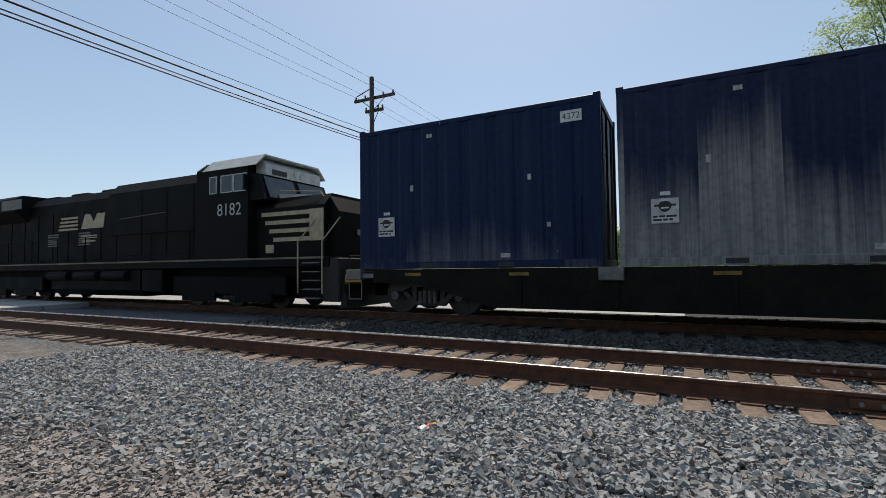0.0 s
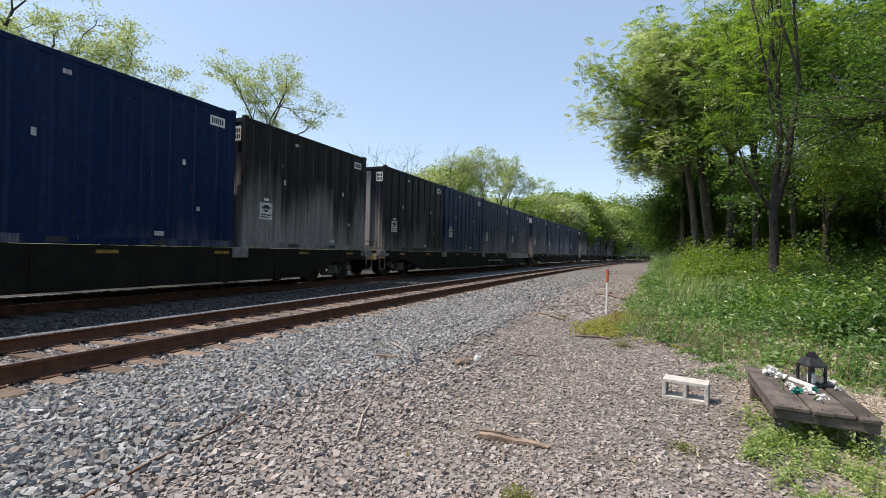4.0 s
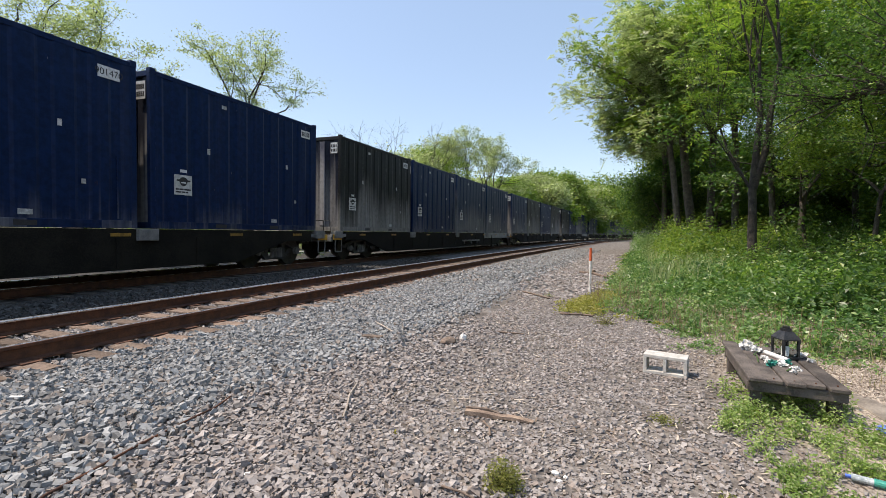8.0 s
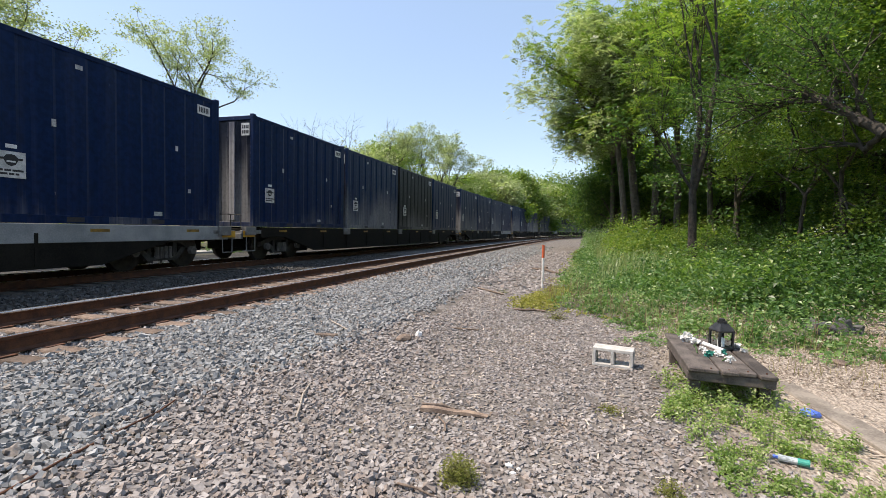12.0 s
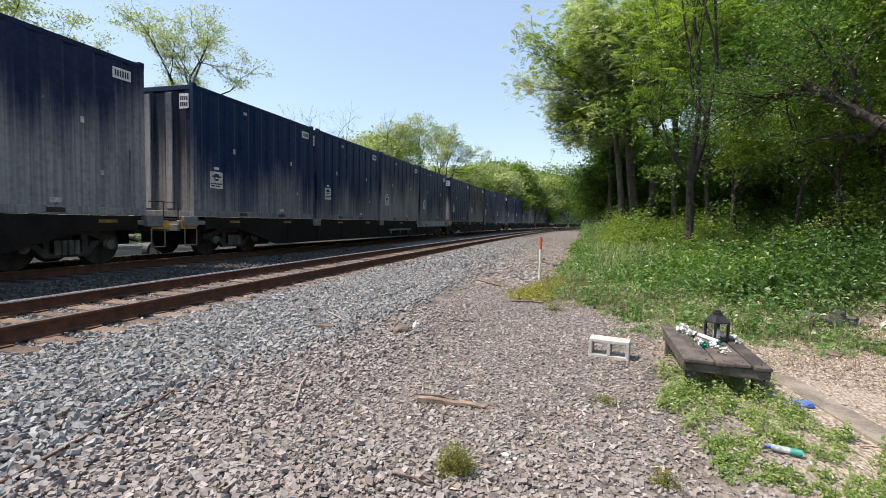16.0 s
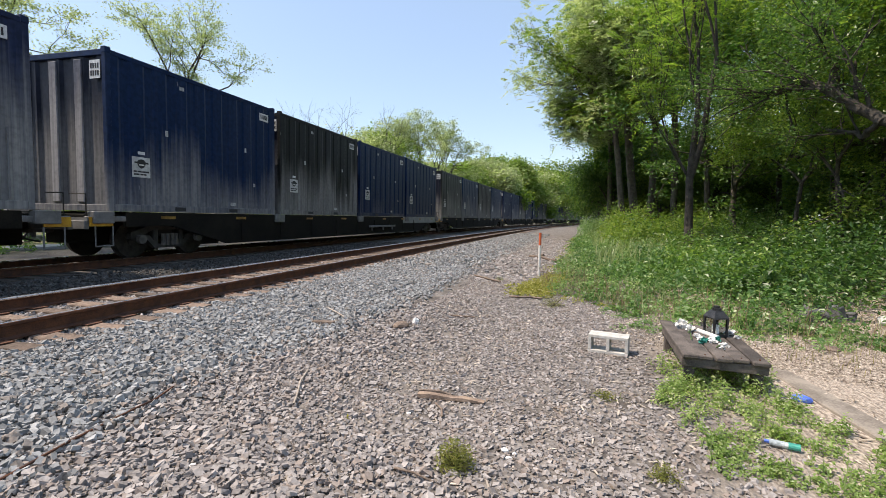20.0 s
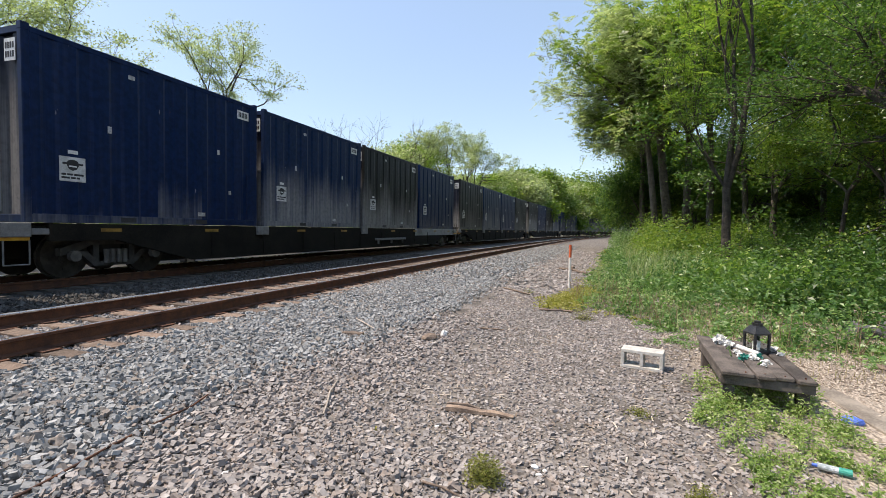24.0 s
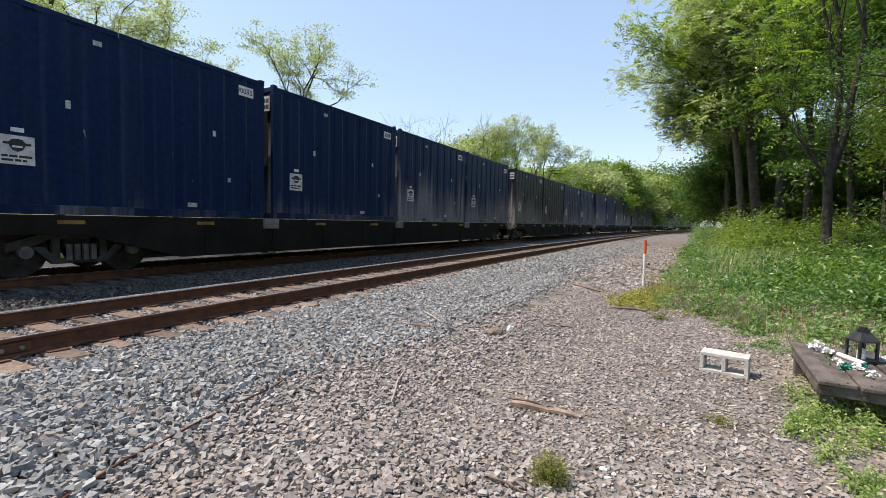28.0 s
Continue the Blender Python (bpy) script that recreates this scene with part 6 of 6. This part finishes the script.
# ---- ties ----
def tie_mesh(seed):
    rng = np.random.default_rng(seed)
    bm = B((-0.115, 0.115, -1.3, 1.3, -0.15, 0.0), bevel=0.012)
    for v in bm.verts:
        v.co += Vector(rng.normal(size=3) * 0.006)
    me = bpy.data.meshes.new("tie")
    bm.to_mesh(me), bm.free()
    me.materials.append(TIE)
    return me


TIES = [tie_mesh(i) for i in range(6)]
rng = np.random.default_rng(77)
for i in range(150):
    s = -22 + i * 0.46 + rng.normal() * 0.02
    part("tie", TIES[i % 6], None, near_track, at=on_line(s, NEAR_Y + rng.normal() * 0.03, 0.042) @ pose(0, 0, 0, 0, 0, rng.normal() * 0.8))
PLATE = bpy.data.meshes.new("tie_plate")
bm = B((-0.09, 0.09, -0.17, 0.17, 0.044, 0.054))
bm.to_mesh(PLATE), bm.free()
PLATE.materials.append(RUST)
for i in range(18, 88):
    for off in (-GAUGE / 2, GAUGE / 2):
        part("tie_plate", PLATE, None, near_track, at=on_line(-22 + i * 0.46, NEAR_Y + off))


def far_ties(name, y, s0, s1, material, parent):
    vs, fs = [], []
    for s in np.arange(s0, s1, 0.46):
        b = len(vs)
        for ds in (-0.115, 0.115):
            for u in (-1.3, 1.3):
                x0, y0 = line_points(s + ds, y + u)
                vs += [(x0, y0, 0.042), (x0, y0, -0.1)]
        fs += [(b, b + 2, b + 6, b + 4), (b, b + 1, b + 3, b + 2), (b + 4, b + 6, b + 7, b + 5), (b, b + 4, b + 5, b + 1), (b + 2, b + 3, b + 7, b + 6)]
    tagged(part(name, mesh_from(name, vs, fs, material), None, parent), kind="stuff")


far_ties("distant_ties", NEAR_Y, 47, 260, TIE, near_track)
far_ties("distant_ties", NEAR_Y, -65, -22.5, TIE, near_track)
far_ties("oily_ties", FAR_Y, -65, 260, TIE_OLD, far_track)


# ---- loose stones ----
def stones(name, label, seed, pts, size, material, flat=0.55, sink=0.25, pile=0.0, tilt=0.65, long=1.0):
    """Angular stones lying on the ground, each a broken block of twelve faces."""
    rng = np.random.default_rng(seed)
    n = len(pts)
    size = np.broadcast_to(size, (n,)) * np.exp(np.clip(rng.normal(size=n), -1.8, 1.6) * 0.34)
    cube = np.array([(x, y, z) for x in (-1, 1) for y in (-1, 1) for z in (-1, 1)], float) * 0.5
    kinds = cube[None] + rng.uniform(-0.21, 0.21, (60, 8, 3))
    v = kinds[rng.integers(0, 60, n)] * size[:, None, None] * np.stack([long * rng.uniform(0.8, 1.35, n), rng.uniform(0.65, 1.0, n), flat * rng.uniform(0.6, 1.3, n)], 1)[:, None, :]
    a, b, c = rng.uniform(0, 2 * np.pi, n), rng.normal(size=n) * tilt, rng.normal(size=n) * tilt
    ca, sa, cb, sb, cc, sc = np.cos(a), np.sin(a), np.cos(b), np.sin(b), np.cos(c), np.sin(c)
    rot = np.empty((n, 3, 3))
    rot[:, 0] = np.stack([ca * cb, ca * sb * sc - sa * cc, ca * sb * cc + sa * sc], 1)
    rot[:, 1] = np.stack([sa * cb, sa * sb * sc + ca * cc, sa * sb * cc - ca * sc], 1)
    rot[:, 2] = np.stack([-sb, cb * sc, cb * cc], 1)
    v = np.einsum("nij,nkj->nki", rot, v)
    z = np.maximum(relief(pts[:, 0], pts[:, 1]), np.interp(pts[:, 1] + pts[:, 0] ** 2 / 2000, (2.9, 3.0, 4.6, 4.85, 7.5, 7.7), (-1, 0.015, 0.015, 0.004, 0.004, 0.02))) + size * flat * (0.5 - sink) + rng.uniform(0, 1, n) * pile
    v += np.stack([pts[:, 0], pts[:, 1], z], 1)[:, None, :]
    quads = np.array([(0, 1, 3, 2), (4, 6, 7, 5), (0, 4, 5, 1), (2, 3, 7, 6), (0, 2, 6, 4), (1, 5, 7, 3)])
    f = (np.arange(n)[:, None, None] * 8 + quads[None]).reshape(-1, 4)
    return thing(name, label, "gravel", kind="stuff", data=mesh_from(name, v.reshape(-1, 3), f, material))


def grey_side(x):
    return np.interp(x, (-9, -2, 0.4, 1.1, 1.9, 2.7, 3.6, 4.9, 8, 40), (2.2, 2.3, 2.35, 2.45, 2.72, 2.9, 2.95, 2.6, 2.5, 2.7))


rng = np.random.default_rng(101)
fuzz = lambda k: rng.normal(size=k) * 0.16
gap = lambda x: (((x + 22) / 0.46) % 1.0 > 0.30) & (((x + 22) / 0.46) % 1.0 < 0.70)
p = inside(rng, 125000, lambda x, y: (off_line(x, y) > grey_side(x) + fuzz(len(x))) & ((off_line(x, y) < 4.87) | gap(x) & (off_line(x, y) < 5.1)), -9, 12, 1.9, 5.1)
stones("ballast_stones", "grey angular ballast stones along the near track", 1, p, 0.0275, GREY_STONE, 0.75, 0.2, 0.028, 0.42)
p = inside(rng, 44000, lambda x, y: (off_line(x, y) > 4.95) & gap(x), -9, 14, 4.9, 7.6)
stones("crib_stones", "dusty stones between the ties", 2, p, 0.028, BROWN_STONE, 0.6, 0.45, 0.0)
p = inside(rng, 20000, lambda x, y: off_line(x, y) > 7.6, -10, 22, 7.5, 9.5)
stones("shaded_stones", "stones between the two tracks, coloured dark for the train's shade", 3, p, 0.042, SHADE_DARK_STONE, 0.6, 0.2, 0.02)
p = inside(rng, 90000, lambda x, y: (y < grey_side(x) + fuzz(len(x))) & (y > 0.9 + fuzz(len(x)) * 2.5) & ((x < 2.6) | (y > grey_side(x) - 1.1 + fuzz(len(x)) * 2)) & (rng.random(len(x)) < np.interp(x, (4.0, 7.5), (1, 0))), -8, 7.5, 0.1, 4.0)
stones("brown_stones", "brown-grey broken stones beside the path", 4, p, 0.024, BROWN_STONE, 0.55, 0.25, 0.02, 0.32)
p = inside(rng, 92000, lambda x, y: (y < grey_side(x) - 0.5 - np.interp(x, (0, 1.5), (1.1, 0))) & (y > -1.0 + fuzz(len(x)) * 2) & (rng.random(len(x)) < np.interp(x, (-6, -3, 1, 5, 10), (0, 0.35, 1, 0.9, 0.6)) * np.clip(1.5 - 1.25 * waves(x * 0.8 + 1.0, y * 1.1) * (x > 3.2), 0.25, 1)), -6, 11, -1.4, 2.6)
stones("path_chips", "flat brown stone chips trodden into the path", 5, p, 0.0185, BROWN_STONE, 0.5, 0.3, 0.006, 0.35)
p = inside(rng, 26000, lambda x, y: (off_line(x, y) > 2.6 + fuzz(len(x)) * 2) & (off_line(x, y) < 5.1), 11, 42, 1.0, 5.2)
stones("far_ballast_stones", "grey ballast stones further along the track", 6, p, 0.046, GREY_STONE, 0.6, 0.2, 0.03)
p = inside(rng, 9000, lambda x, y: (off_line(x, y) < 2.7) & (y > verge_edge(x) - 0.2), 10, 34, -1.0, 2.7)
stones("far_path_chips", "brown gravel further along the path", 7, p, 0.05, BROWN_STONE, 0.4, 0.3, 0.005, 0.25)
CHIP = stone_material("wood_chip", (0.25, 0.20, 0.155), (0.62, 0.54, 0.45), (0.16, 0.115, 0.085), 0.22)
p = inside(rng, 62000, lambda x, y: (y < -0.8 + fuzz(len(x)) * 2) & (y > -5.5) & (y < verge_edge(x) + 3.5), 2.0, 9.0, -5.5, -0.4)
stones("wood_chips", "pale wood chips scattered beside the table", 8, p, 0.0088, CHIP, 0.35, 0.1, 0.008, 0.35, 1.9)
p = inside(rng, 9000, lambda x, y: (y < grey_side(x) - 0.3) & (waves(x * 1.3, y * 1.6) > rng.uniform(0.2, 0.9, len(x))), 1.5, 11, -2.2, 2.4)
stones("straw_bits", "pale splinters of straw and wood strewn on the path", 9, p, 0.0085, CHIP, 0.35, 0.0, 0.012, 0.15, 4.0)


def motions():
    """All that moves: the train comes round the curve and passes at a steady speed, its wheels rolling."""
    times = [i * 0.5 for i in range(57)]
    for ob, s0, z, local in RUN:
        walk(ob, [(t, on_line(s0 - travelled(t), FAR_Y, z) @ local) for t in times])
    rolled = {}
    for ob in list(scene.objects):
        if ob.name.split(".")[0] == "wheelset":
            at = tuple(round(v, 3) for v in ob.location)
            if at not in rolled:
                walk(ob, [(k / FPS, pose(*at, 0, -math.degrees(travelled(k / FPS) / 0.46) % 360.0, 0)) for k in range(28 * FPS + 1)])
                rolled[at] = ob.animation_data.action
            else:
                ob.rotation_mode = "QUATERNION"
                keys = ob.animation_data_create()
                keys.action = rolled[at]
                keys.action_slot = rolled[at].slots[0]


motions()
